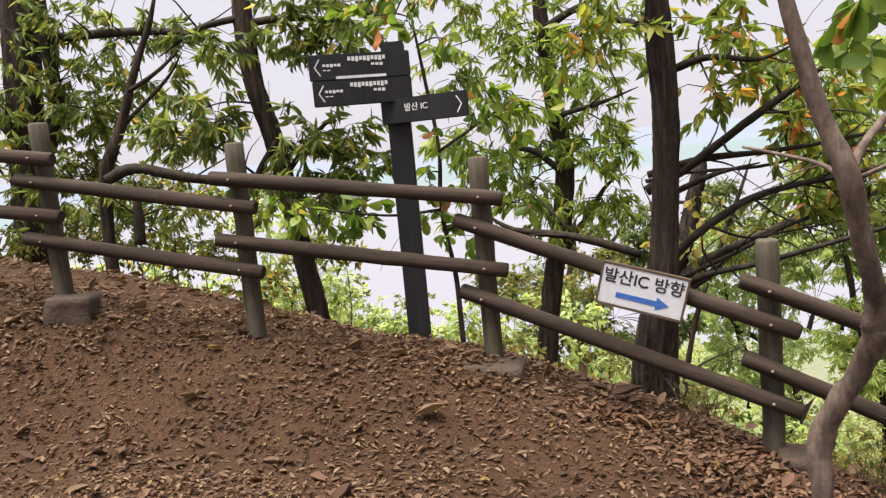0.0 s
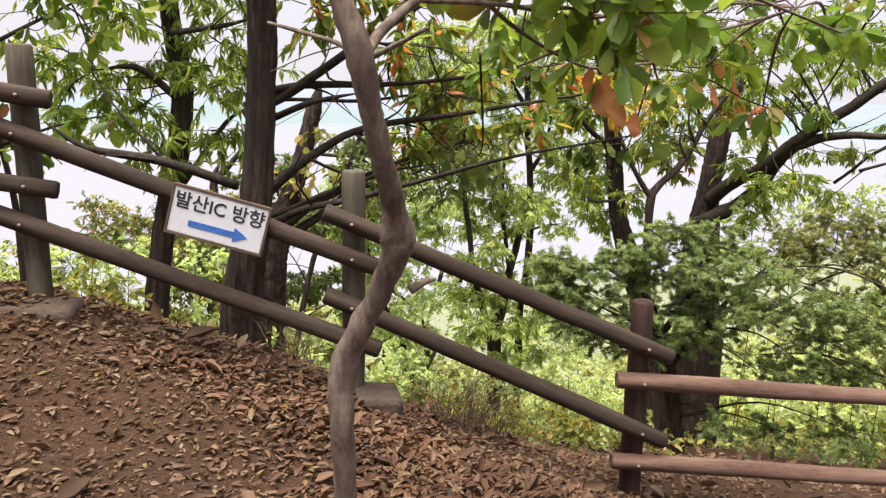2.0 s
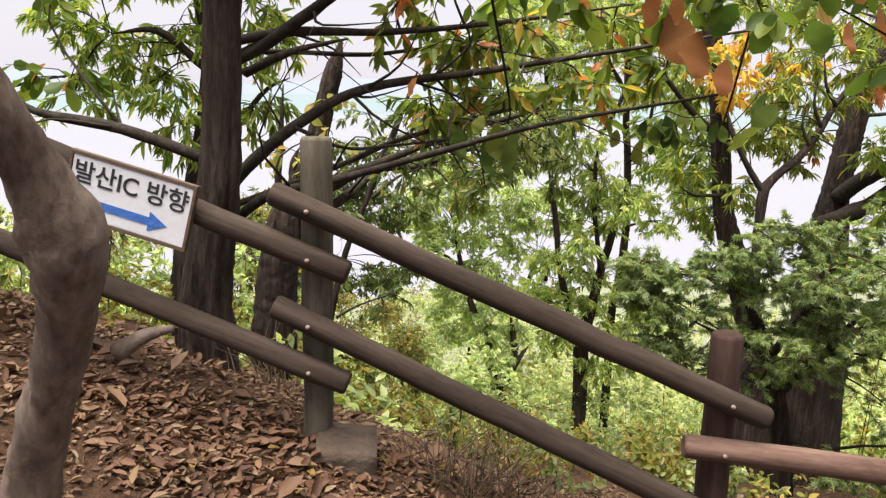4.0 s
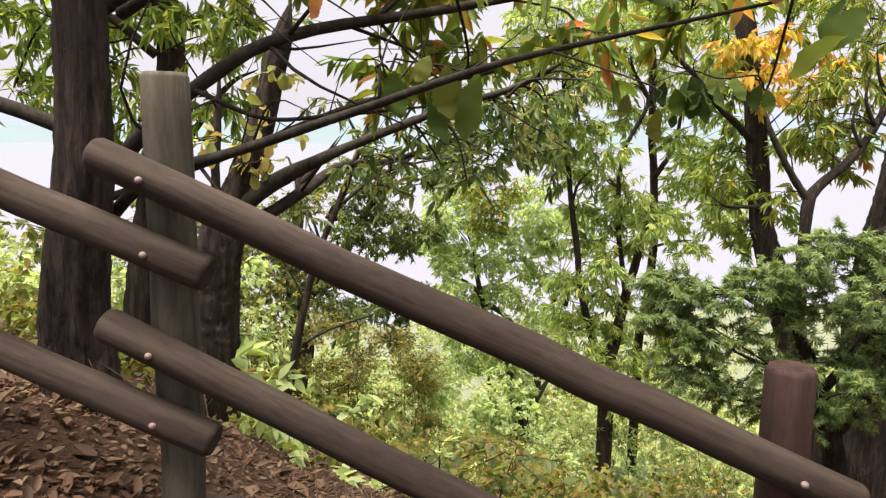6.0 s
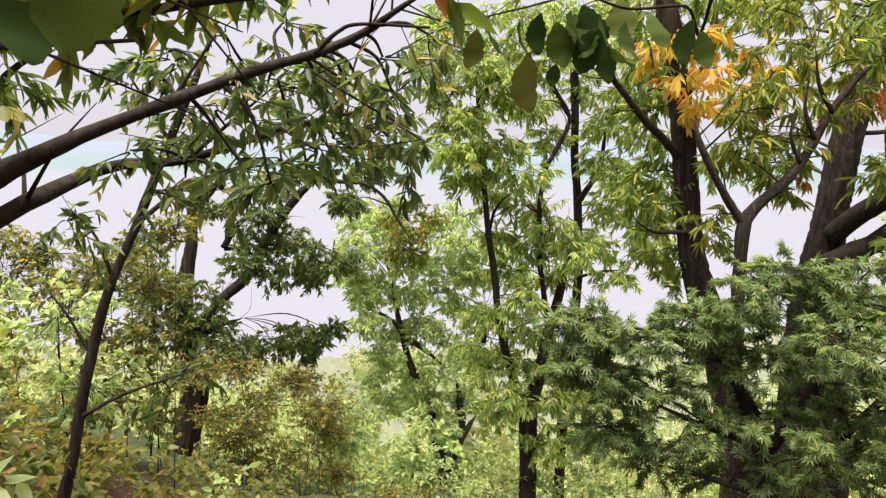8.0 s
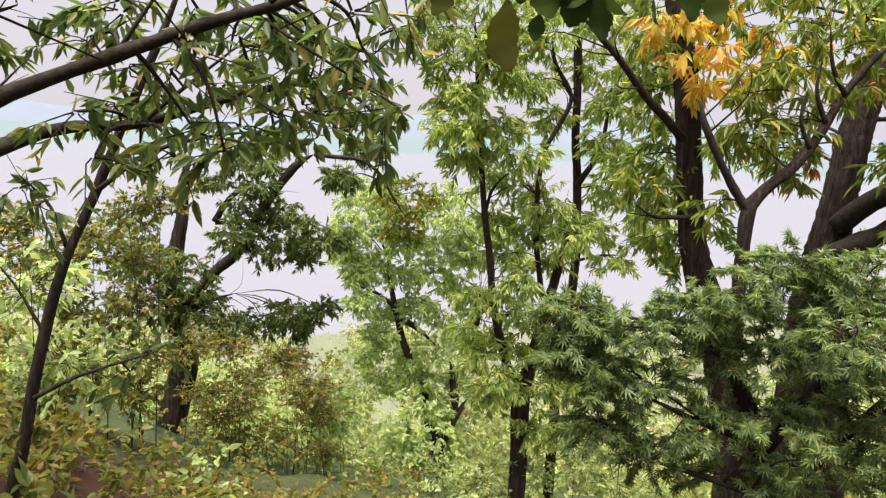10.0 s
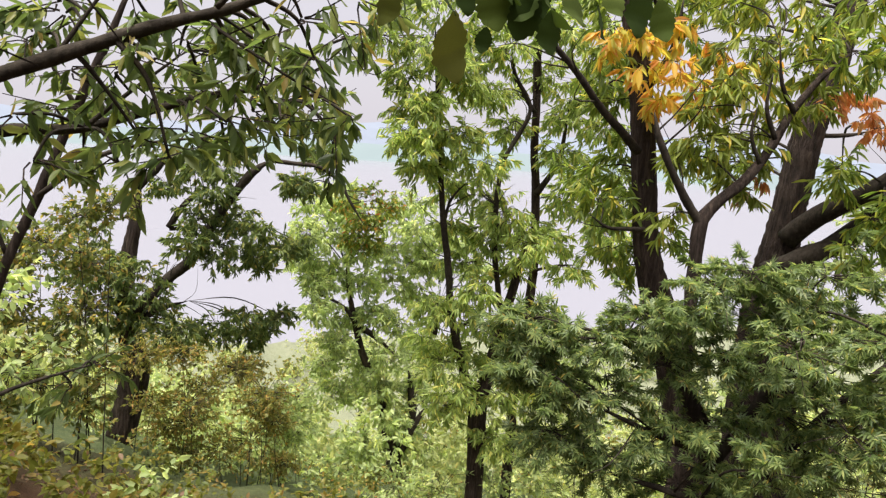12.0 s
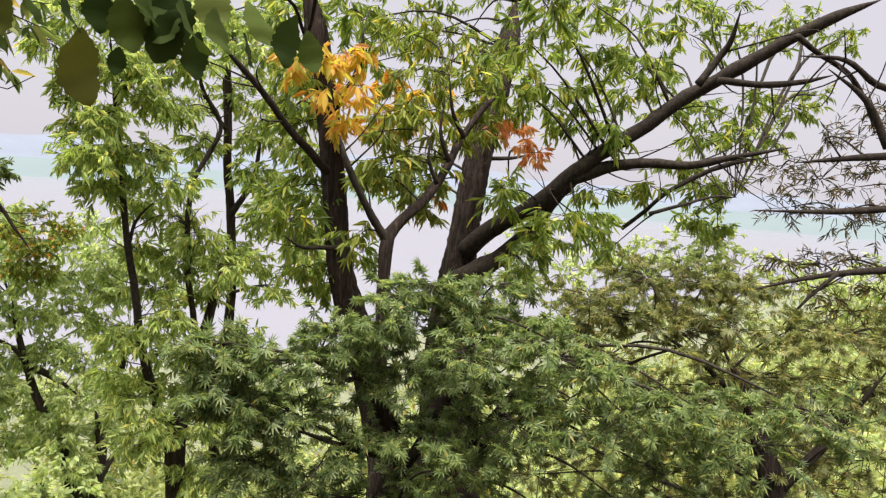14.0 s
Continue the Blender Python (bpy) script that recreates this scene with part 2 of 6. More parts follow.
litter_mat = leaf("leaf_litter_dry", [(0.0, (0.040, 0.020, 0.010)), (0.3, (0.078, 0.039, 0.021)), (0.6, (0.114, 0.062, 0.036)), (0.85, (0.148, 0.090, 0.053)), (0.97, (0.176, 0.127, 0.078)), (1.0, (0.168, 0.117, 0.025))], 0.12, 0.75)
drift_mat = leaf("leaf_drift_dry", [(0.0, (0.036, 0.016, 0.008)), (0.3, (0.070, 0.030, 0.015)), (0.6, (0.102, 0.049, 0.026)), (0.85, (0.132, 0.071, 0.041)), (0.97, (0.156, 0.100, 0.061)), (1.0, (0.150, 0.093, 0.019))], 0.12, 0.75)


# ---- builders ----
def mesh_of(name, verts, faces, mat, smooth=False):
    me = bpy.data.meshes.new(name)
    me.from_pydata([tuple(v) for v in verts], [], faces)
    me.materials.append(mat)
    if smooth:
        me.polygons.foreach_set("use_smooth", [True] * len(me.polygons))
    me.update()
    return me


def part(name, data, parent, label="", kind=""):
    ob = new(name, data)
    if parent:
        ob.parent = parent
        ob.matrix_parent_inverse = Matrix.Translation(-parent_origin(parent))
    if label or kind:
        tagged(ob, label, kind=kind)
    return ob


def parent_origin(ob):
    o = Vector(ob.location)
    while ob.parent:
        ob = ob.parent
    return Vector(ob.location)


def bm_mesh(name, bm, mat, smooth=False):
    me = bpy.data.meshes.new(name)
    bm.to_mesh(me)
    bm.free()
    me.materials.append(mat)
    if smooth:
        me.polygons.foreach_set("use_smooth", [True] * len(me.polygons))
    return me


def smooth_line(pts, per=4):
    """A smooth line through (x, y, z, r) points."""
    p = np.array(pts, float)
    q = np.vstack([2 * p[0] - p[1], p, 2 * p[-1] - p[-2]])
    out = []
    for i in range(1, len(q) - 2):
        for k in range(per):
            t = k / per
            out.append(0.5 * (2 * q[i] + (q[i + 1] - q[i - 1]) * t + (2 * q[i - 1] - 5 * q[i] + 4 * q[i + 1] - q[i + 2]) * t * t + (3 * q[i] - q[i - 1] - 3 * q[i + 1] + q[i + 2]) * t ** 3))
    out.append(p[-1])
    return np.array(out)


def tube(line, sides=10, rough=0.08, seed=0, caps=True, furrow=0.0):
    """Verts and faces of a tapered, slightly knobbly limb along (x, y, z, r) rows."""
    rng = np.random.default_rng(seed)
    n = len(line)
    verts, faces = [], []
    ref = np.array([0.31, 0.11, 0.94])
    lumps = rng.normal(0, rough, (n, sides))
    lumps = (lumps + np.roll(lumps, 1, 0) + np.roll(lumps, 1, 1)) / 2
    if furrow:
        track = np.cumsum(rng.normal(0, 0.45, (n, sides)), 0) * 0.25 + rng.normal(0, 1, sides)
        lumps = lumps * 0.5 + furrow * np.tanh(track)
    for i in range(n):
        d = line[min(i + 1, n - 1), :3] - line[max(i - 1, 0), :3]
        d /= np.linalg.norm(d) + 1e-9
        if abs(d @ ref) > 0.95:
            ref = np.array([0.9, 0.3, 0.1])
        a = np.cross(d, ref)
        a /= np.linalg.norm(a) + 1e-9
        b = np.cross(d, a)
        ref = np.cross(a, d)
        for k in range(sides):
            w = 2 * math.pi * k / sides
            verts.append(line[i, :3] + (a * math.cos(w) + b * math.sin(w)) * max(line[i, 3], 0.0015) * (1 + lumps[i, k]))
    for i in range(n - 1):
        for k in range(sides):
            k2 = (k + 1) % sides
            faces.append((i * sides + k, i * sides + k2, (i + 1) * sides + k2, (i + 1) * sides + k))
    if caps:
        faces.append(tuple(range(sides))[::-1])
        faces.append(tuple(range((n - 1) * sides, n * sides)))
    return verts, faces


# leaf shapes: x across, y along, z out of the blade
SHAPE_LANCE = (np.array([(0, 0, 0), (-0.5, 0.3, 0.05), (-0.42, 0.62, 0.03), (0, 1, -0.08), (0.42, 0.62, 0.03), (0.5, 0.3, 0.05)]), [(0, 3, 2, 1), (0, 5, 4, 3)])
SHAPE_OAK = (np.array([(0, 0, 0), (0, 0.35, -0.03), (0, 0.7, -0.03), (0, 1, -0.12), (-0.26, 0.24, 0.03), (-0.5, 0.58, 0.05), (-0.34, 0.88, -0.02), (0.26, 0.24, 0.03), (0.5, 0.58, 0.05), (0.34, 0.88, -0.02)]), [(0, 1, 4), (1, 2, 5, 4), (2, 3, 6, 5), (0, 7, 1), (1, 7, 8, 2), (2, 8, 9, 3)])
SHAPE_CURL = (np.array([(0, 0, 0.1), (-0.5, 0.3, 0.26), (-0.46, 0.7, 0.2), (0, 1, 0.12), (0.46, 0.7, 0.22), (0.5, 0.3, 0.18), (0, 0.5, 0)]), [(0, 6, 2, 1), (6, 3, 2), (0, 5, 4, 6), (6, 4, 3)])


def palm_shape():
    v, f = [], []
    for k, (ang, ln) in enumerate(((-105, 0.55), (-62, 0.8), (-28, 0.95), (0, 1.0), (28, 0.95), (62, 0.8), (105, 0.55))):
        a = radians(ang)
        u, w = np.array([math.sin(a), math.cos(a), 0]), np.array([math.cos(a), -math.sin(a), 0])
        i = len(v)
        v += [np.zeros(3), u * ln * 0.45 - w * 0.085, u * ln + np.array([0, 0, -0.12]), u * ln * 0.45 + w * 0.085]
        f.append((i, i + 3, i + 2, i + 1))
    return np.array(v), f


SHAPE_PALM = palm_shape()


def leaves_mesh(name, pos, along, size, width, shape, mat, rng, flat=0.6):
    """One mesh of many leaves: places, directions, lengths; flat: how far the blades face up."""
    tv, tf = shape
    n, k = len(pos), len(tv)
    y = along / (np.linalg.norm(along, axis=1, keepdims=True) + 1e-9)
    up = rng.normal(0, 1 - flat + 0.15, (n, 3)) + np.array([0, 0, flat])
    x = np.cross(y, up)
    x /= np.linalg.norm(x, axis=1, keepdims=True) + 1e-9
    z = np.cross(x, y)
    wid = size * width
    co = pos[:, None] + x[:, None] * (tv[None, :, 0:1] * wid[:, None, None]) + y[:, None] * (tv[None, :, 1:2] * size[:, None, None]) + z[:, None] * (tv[None, :, 2:3] * size[:, None, None])
    me = bpy.data.meshes.new(name)
    me.vertices.add(n * k)
    me.vertices.foreach_set("co", co.astype(np.float32).ravel())
    counts = [len(f) for f in tf]
    flat_f = np.concatenate([np.array(f) for f in tf])
    loops = (flat_f[None] + (np.arange(n) * k)[:, None]).ravel()
    tot = np.tile(np.array(counts), n)
    me.loops.add(len(loops))
    me.loops.foreach_set("vertex_index", loops.astype(np.int32))
    me.polygons.add(len(tot))
    me.polygons.foreach_set("loop_start", (np.cumsum(tot) - tot).astype(np.int32))
    me.materials.append(mat)
    me.update(calc_edges=True)
    return me


# style: shape, material, length, width, droop, leaves in a spray, spray length, blades facing up
LANCE_DARK = (SHAPE_LANCE, leaf_dark, 0.122, 0.26, 0.55, 16, 0.22, 0.5)
LANCE_DEEP = (SHAPE_LANCE, leaf_deep, 0.122, 0.27, 0.55, 16, 0.22, 0.5)
LANCE_GREEN = (SHAPE_LANCE, leaf_green, 0.128, 0.21, 0.7, 16, 0.24, 0.45)
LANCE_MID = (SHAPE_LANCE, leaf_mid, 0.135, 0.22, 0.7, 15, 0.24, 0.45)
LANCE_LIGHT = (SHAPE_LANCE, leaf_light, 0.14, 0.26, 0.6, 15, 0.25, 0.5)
LANCE_GREY = (SHAPE_LANCE, leaf_grey, 0.13, 0.2, 0.8, 15, 0.2, 0.4)
LANCE_AUTUMN = (SHAPE_LANCE, leaf_autumn, 0.11, 0.32, 0.5, 11, 0.2, 0.5)
LANCE_NEAR = (SHAPE_LANCE, leaf_deep, 0.075, 0.3, 0.5, 11, 0.17, 0.6)
LANCE_GOLD = (SHAPE_LANCE, leaf_gold, 0.14, 0.28, 0.75, 11, 0.18, 0.4)
LANCE_RED = (SHAPE_LANCE, leaf_red, 0.12, 0.3, 0.8, 8, 0.12, 0.4)
MAPLE = (SHAPE_PALM, leaf_maple, 0.066, 0.9, 0.35, 15, 0.22, 0.75)
MAPLE_OLIVE = (SHAPE_PALM, leaf_maple_olive, 0.066, 0.9, 0.35, 13, 0.24, 0.75)
PINE = (SHAPE_LANCE, leaf_needle, 0.09, 0.12, 0.3, 12, 0.16, 0.4)
ROUND = (SHAPE_OAK, leaf_broad, 0.115, 0.55, 0.5, 7, 0.2, 0.45)
ROUND_GOLD = (SHAPE_OAK, leaf_vine, 0.075, 0.6, 0.5, 5, 0.14, 0.45)
SMALL_OLIVE = (SHAPE_LANCE, leaf_olive, 0.06, 0.4, 0.2, 12, 0.22, 0.6)
SMALL_YELLOW = (SHAPE_LANCE, leaf_yellow, 0.068, 0.5, 0.2, 11, 0.22, 0.75)
SMALL_GOLD = (SHAPE_LANCE, leaf_goldgreen, 0.07, 0.5, 0.2, 11, 0.22, 0.75)
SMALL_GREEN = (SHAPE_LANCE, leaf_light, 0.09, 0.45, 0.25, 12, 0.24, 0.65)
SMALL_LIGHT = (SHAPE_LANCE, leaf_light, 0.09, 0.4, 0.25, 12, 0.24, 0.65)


def sprays_of(clumps, style, sprays, rng):
    """Places and directions of the leaves, and thin twigs that carry them."""
    shape, mat, length, width, droop, per, reach, flat = style
    pos, way, size, tv, tf = [], [], [], [], []
    for cx, cy, cz, r in clumps:
        c = np.array([cx, cy, cz])
        for _ in range(max(4, int(sprays * rng.uniform(0.8, 1.2)))):
            d = rng.normal(0, 1, 3)
            d /= np.linalg.norm(d)
            d[2] *= 0.42 if shape is SHAPE_PALM else 0.8
            start = c + d * r * rng.uniform(0.05, 1.0) ** 0.6
            out = d * 0.6 + rng.normal(0, 0.55, 3)
            out[2] = out[2] * 0.5 - droop * 0.35
            out /= np.linalg.norm(out)
            ln = reach * rng.uniform(0.6, 1.3)
            line = np.array([[*(c + (start - c) * 0.35), 0.004], [*start, 0.003], [*(start + out * ln), 0.0015]])
            v, f = tube(line, 3, 0, 0, False)
            o = len(tv)
            tv += v
            tf += [tuple(i + o for i in q) for q in f]
            s = rng.uniform(0.15, 1.0, per)
            pos.append(start + out * (ln * s)[:, None])
            w = out * 0.7 + rng.normal(0, 0.6, (per, 3))
            w[:, 2] -= droop * 1.25
            way.append(w)
            size.append(length * rng.uniform(0.6, 1.25, per))
    return np.vstack(pos), np.vstack(way), np.concatenate(size), tv, tf


def crown(name, parent, clumps, style, sprays, rng, label="", bark_mat=None):
    pos, way, size, tv, tf = sprays_of(clumps, style, sprays, rng)
    part(name, leaves_mesh(name, pos, way, size, style[3], style[0], style[1], rng, style[7]), parent, label, "stuff")
    part("twig_growth", mesh_of("twig_growth", tv, tf, bark_mat or bark_limb), parent, kind="stuff")


# ---- ground ----
FENCE = [(-8.0, 5.5, 1.6), (-3.75, 5.1, 1.013), (-2.41, 4.95, 0.743), (-1.18, 4.79, 0.475), (0.23, 4.61, 0.245), (1.61, 4.11, -0.21), (2.955, 3.62, -0.78), (4.2, 3.08, -0.93), (8.0, 1.3, -1.2), (20, -4, -2.0)]
PATHZ = [(-8, 0.55), (-2, 0.12), (0.0, -0.02), (0.65, -0.10), (1.7, -0.22), (2.4, -0.48), (3.0, -0.72), (4.2, -0.92), (8, -1.2), (20, -2.0)]


def ground(x, y):
    """Height of the ground: the path, the bank under the fence, the slope to the river."""
    fx = [p[0] for p in FENCE]
    fy, fz = np.interp(x, fx, [p[1] for p in FENCE]), np.interp(x, fx, [p[2] for p in FENCE])
    s = fy - y
    zp = np.interp(x, [p[0] for p in PATHZ], [p[1] for p in PATHZ])
    k = np.clip(s / 1.05, 0, 1)
    k = k * k * (3 - 2 * k)
    b = np.clip(-s, 0, None)
    flat = np.clip((0.0 - x) / 3.0, 0, 1) * 0.9
    drop = 0.36 * np.clip(b - 0.25 - flat, 0, 26) + 0.48 * np.clip(b - 26, 0, 46)
    z = fz + (zp - fz) * k - drop
    z = np.where(b > 120, z - np.clip(b - 120, 0, 20) * 0.3, np.maximum(z, -31.3))
    rough = 0.018 * np.sin(5.1 * x + 2 * np.sin(3.3 * y)) * np.sin(4.3 * y + 1.3) + 0.03 * np.sin(1.7 * x + 1) * np.sin(1.9 * y)
    return z + rough * (1 + np.clip(b, 0, 40) * 0.25)


def make_ground():
    a = np.linspace(-1, 1, 241)
    gx = 1.5 + 3.2 * np.sinh(a * 7.2) / math.sinh(1.0) * 0.9
    gy = 4.2 + 3.2 * np.sinh(a * 7.2) / math.sinh(1.0) * 0.9
    X, Y = np.meshgrid(gx, gy)
    Z = ground(X, Y)
    n = len(a)
    verts = np.stack([X, Y, Z], -1).reshape(-1, 3)
    faces = [(j * n + i, j * n + i + 1, (j + 1) * n + i + 1, (j + 1) * n + i) for j in range(n - 1) for i in range(n - 1)]
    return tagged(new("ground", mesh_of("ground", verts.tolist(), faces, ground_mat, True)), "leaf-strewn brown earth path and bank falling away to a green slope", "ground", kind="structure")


make_ground()
tagged(new("water", mesh_of("water", [(-4000, 90, -32), (4000, 90, -32), (4000, 4000, -32), (-4000, 4000, -32)], [(0, 1, 2, 3)], water_mat)), "wide pale river reflecting the white sky", "river", kind="structure")


def far_strip(name, radius, base, low, high, mat, label, seed):
    rng = np.random.default_rng(seed)
    verts, faces = [], []
    n = 160
    ph = rng.uniform(0, 6.28, 5)
    for i in range(n):
        w = radians(-100 + 200 * i / (n - 1))
        h = low + (high - low) * (0.5 + 0.25 * math.sin(5 * w + ph[0]) + 0.15 * math.sin(13 * w + ph[1]) + 0.06 * math.sin(37 * w + ph[2]) + 0.04 * math.sin(90 * w + ph[3]))
        for dr, z in ((0, base), (radius * 0.02, base + h * 0.7), (radius * 0.06, base + h)):
            verts.append(((radius + dr) * math.sin(w), (radius + dr) * math.cos(w), z))
    for i in range(n - 1):
        for k in range(2):
            faces.append((i * 3 + k, (i + 1) * 3 + k, (i + 1) * 3 + k + 1, i * 3 + k + 1))
    tagged(new(name, mesh_of(name, verts, faces, mat, True)), label, "distance", kind="structure")


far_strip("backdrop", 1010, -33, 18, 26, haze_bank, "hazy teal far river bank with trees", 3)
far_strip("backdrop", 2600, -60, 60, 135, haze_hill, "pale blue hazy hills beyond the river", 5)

# ---- fence ----
def child(name, me, parent, m=None, label=""):
    ob = new(name, me)
    ob.parent = parent
    if m is not None:
        ob.matrix_basis = m
    if label:
        tagged(ob, label)
    return ob


def ring_line(a, b, r, steps=9, wob=0.0, seed=0):
    rng = np.random.default_rng(seed)
    a, b = np.array(a, float), np.array(b, float)
    d = (b - a) / np.linalg.norm(b - a)
    rows = [[*(a + d * 0.0), r * 0.86]]
    for i in range(steps):
        t = i / (steps - 1)
        p = a + (b - a) * t
        if i == 0:
            p = a + d * 0.012
        if i == steps - 1:
            p = b - d * 0.012
        p = p + rng.normal(0, wob, 3) * math.sin(math.pi * t)
        rows.append([*p, r * (1 + 0.03 * math.sin(7 * t + seed))])
    rows.append([*b, r * 0.86])
    return np.array(rows)


def log(name, a, b, r, mat, seed, parent, label=""):
    """A round log from a to b, its grain along its own z."""
    a, b = Vector(a), Vector(b)
    v, f = tube(ring_line((0, 0, 0), (0, 0, (b - a).length), r, 13, 0.0015, seed), 20, 0.014, seed)
    me = mesh_of(name, v, f, mat, True)
    for p in list(me.polygons)[-2:]:
        p.use_smooth = False
    ob = child(name, me, parent, None, label)
    m = (b - a).to_track_quat("Z", "Y").to_matrix().to_4x4()
    m.translation = a - parent.location
    ob.matrix_basis = m
    return ob


def bolt_mesh():
    bm = bmesh.new()
    bmesh.ops.create_uvsphere(bm, u_segments=10, v_segments=6, radius=0.0085)
    return bm_mesh("bolt", bm, bolt_metal, True)


BOLT = bolt_mesh()
POSTS = {"a": (-2.41, 4.95, 0.683, 1.863), "b": (-1.18, 4.79, 0.40, 1.628), "c": (0.23, 4.61, 0.17, 1.418), "d": (1.61, 4.11, -0.28, 0.882), "e": (2.955, 3.62, -0.92, 0.255), "z": (-3.75, 5.1, 0.9, 2.12), "f": (4.25, 3.05, -1.0, 0.17), "g": (5.5, 2.46, -1.1, 0.02)}
# rails between posts: heights of the upper and lower rail at each end
SPANS = [("z", "a", 1.871, 1.651, 1.526, 1.306), ("a", "b", 1.506, 1.265, 1.149, 0.89), ("b", "c", 1.415, 1.197, 1.05, 0.80), ("c", "d", 1.03, 0.48, 0.629, 0.081), ("d", "e", 0.645, 0.045, 0.248, -0.395), ("e", "f", -0.133, -0.20, -0.565, -0.63), ("f", "g", -0.12, -0.2, -0.5, -0.6)]


def build_fence():
    fence = tagged(new("fence"), "weathered round-log post and rail fence along the bank", "fence")
    fence.location = (0.23, 4.45, 0.2)
    for k, (x, y, z0, z1) in enumerate(POSTS.values()):
        mat = wood_darkred if k == 4 else wood_post
        post_len = z1 - z0 + 0.25
        post = log("post", (x, y, z0 - 0.25), (x, y, z1), 0.055, mat, k, fence)
        if k in (1, 3):
            bm = bmesh.new()
            bmesh.ops.create_uvsphere(bm, u_segments=10, v_segments=6, radius=0.011)
            child("knot", bm_mesh("knot", bm, bark_dark, True), post, Matrix.Translation((0.03, -0.0475, post_len - 0.085)) @ Matrix.Diagonal((1, 0.35, 1.3, 1)), "dark knot in the wood")
    for k, (p, q, u0, u1, l0, l1) in enumerate(SPANS):
        a, b = Vector(POSTS[p][:2]), Vector(POSTS[q][:2])
        d = (b - a).normalized()
        nrm = Vector((d.y, -d.x))
        for z0, z1 in ((u0, u1), (l0, l1)):
            run = (b - a).length
            slope = (z1 - z0) / run
            ext = 0.13
            s, e = a - d * ext + nrm * 0.096, b + d * ext + nrm * 0.096
            rail = log("rail", (s.x, s.y, z0 - slope * ext), (e.x, e.y, z1 + slope * ext), 0.042, wood_red if p in "ef" else wood_rail, 20 + 2 * k + (z0 == u0), fence)
            back = (Matrix.Translation(fence.location) @ rail.matrix_basis).inverted()
            for c, z in ((a, z0), (b, z1)):
                m = c + nrm * 0.1405
                child("bolt", BOLT, rail, Matrix.Translation(back @ Vector((m.x, m.y, z))), "galvanised bolt head")


def block(name, w, d, h, seed):
    bm = bmesh.new()
    bmesh.ops.create_cube(bm, size=1.0)
    bmesh.ops.scale(bm, vec=(w, d, h), verts=bm.verts)
    bmesh.ops.subdivide_edges(bm, edges=bm.edges[:], cuts=4, use_grid_fill=True)
    for v in bm.verts:
        n = noise.noise_vector(v.co * 9 + Vector((seed, 0, 0)))
        v.co += n * 0.018
        v.co.x *= 1 - 0.12 * (v.co.z / h + 0.5)
    return bm_mesh(name, bm, concrete, True)


build_fence()
for k, (x, y, z, w, turn) in enumerate(((-2.31, 4.84, 0.70, 0.27, 12), (0.22, 4.5, 0.17, 0.36, -12), (1.69, 4.02, -0.29, 0.24, -8))):
    ob = tagged(new("footing", block("footing", w, 0.26, 0.2, k * 3.1)), "rough concrete footing block round a fence post", "footing", "post footings")
    ob.matrix_world = pose(x, y, z, 0, 6, turn)


# ---- signs ----
def flat_poly(name, pts, depth, mat):
    bm = bmesh.new()
    vs = [bm.verts.new((x, 0, z)) for x, z in pts]
    f = bm.faces.new(vs)
    r = bmesh.ops.extrude_face_region(bm, geom=[f])
    for v in r["geom"]:
        if isinstance(v, bmesh.types.BMVert):
            v.co.y -= depth
    bmesh.ops.recalc_face_normals(bm, faces=bm.faces[:])
    return bm_mesh(name, bm, mat)


def box_mesh(name, lo, hi, mat, bevel=0.003):
    bm = bmesh.new()
    bmesh.ops.create_cube(bm, size=1.0)
    lo, hi = Vector(lo), Vector(hi)
    for v in bm.verts:
        v.co = Vector([(a + b) / 2 + c * (b - a) for a, b, c in zip(lo, hi, v.co)])
    if bevel:
        bmesh.ops.bevel(bm, geom=bm.edges[:], offset=bevel, segments=2, affect="EDGES")
    return bm_mesh(name, bm, mat)


def text_mesh(name, words, size, mat, shear=0.0):
    cu = bpy.data.curves.new(name, "FONT")
    cu.body, cu.size, cu.extrude, cu.align_x, cu.align_y, cu.shear, cu.offset = words, size, 0.0008, "CENTER", "CENTER", shear, size * 0.012
    ob = new(name, cu)
    me = bpy.data.meshes.new_from_object(ob.evaluated_get(bpy.context.evaluated_depsgraph_get()))
    bpy.data.objects.remove(ob)
    me.transform(Matrix.Rotation(radians(90), 4, "X"))
    me.materials.clear()
    me.materials.append(mat)
    return me


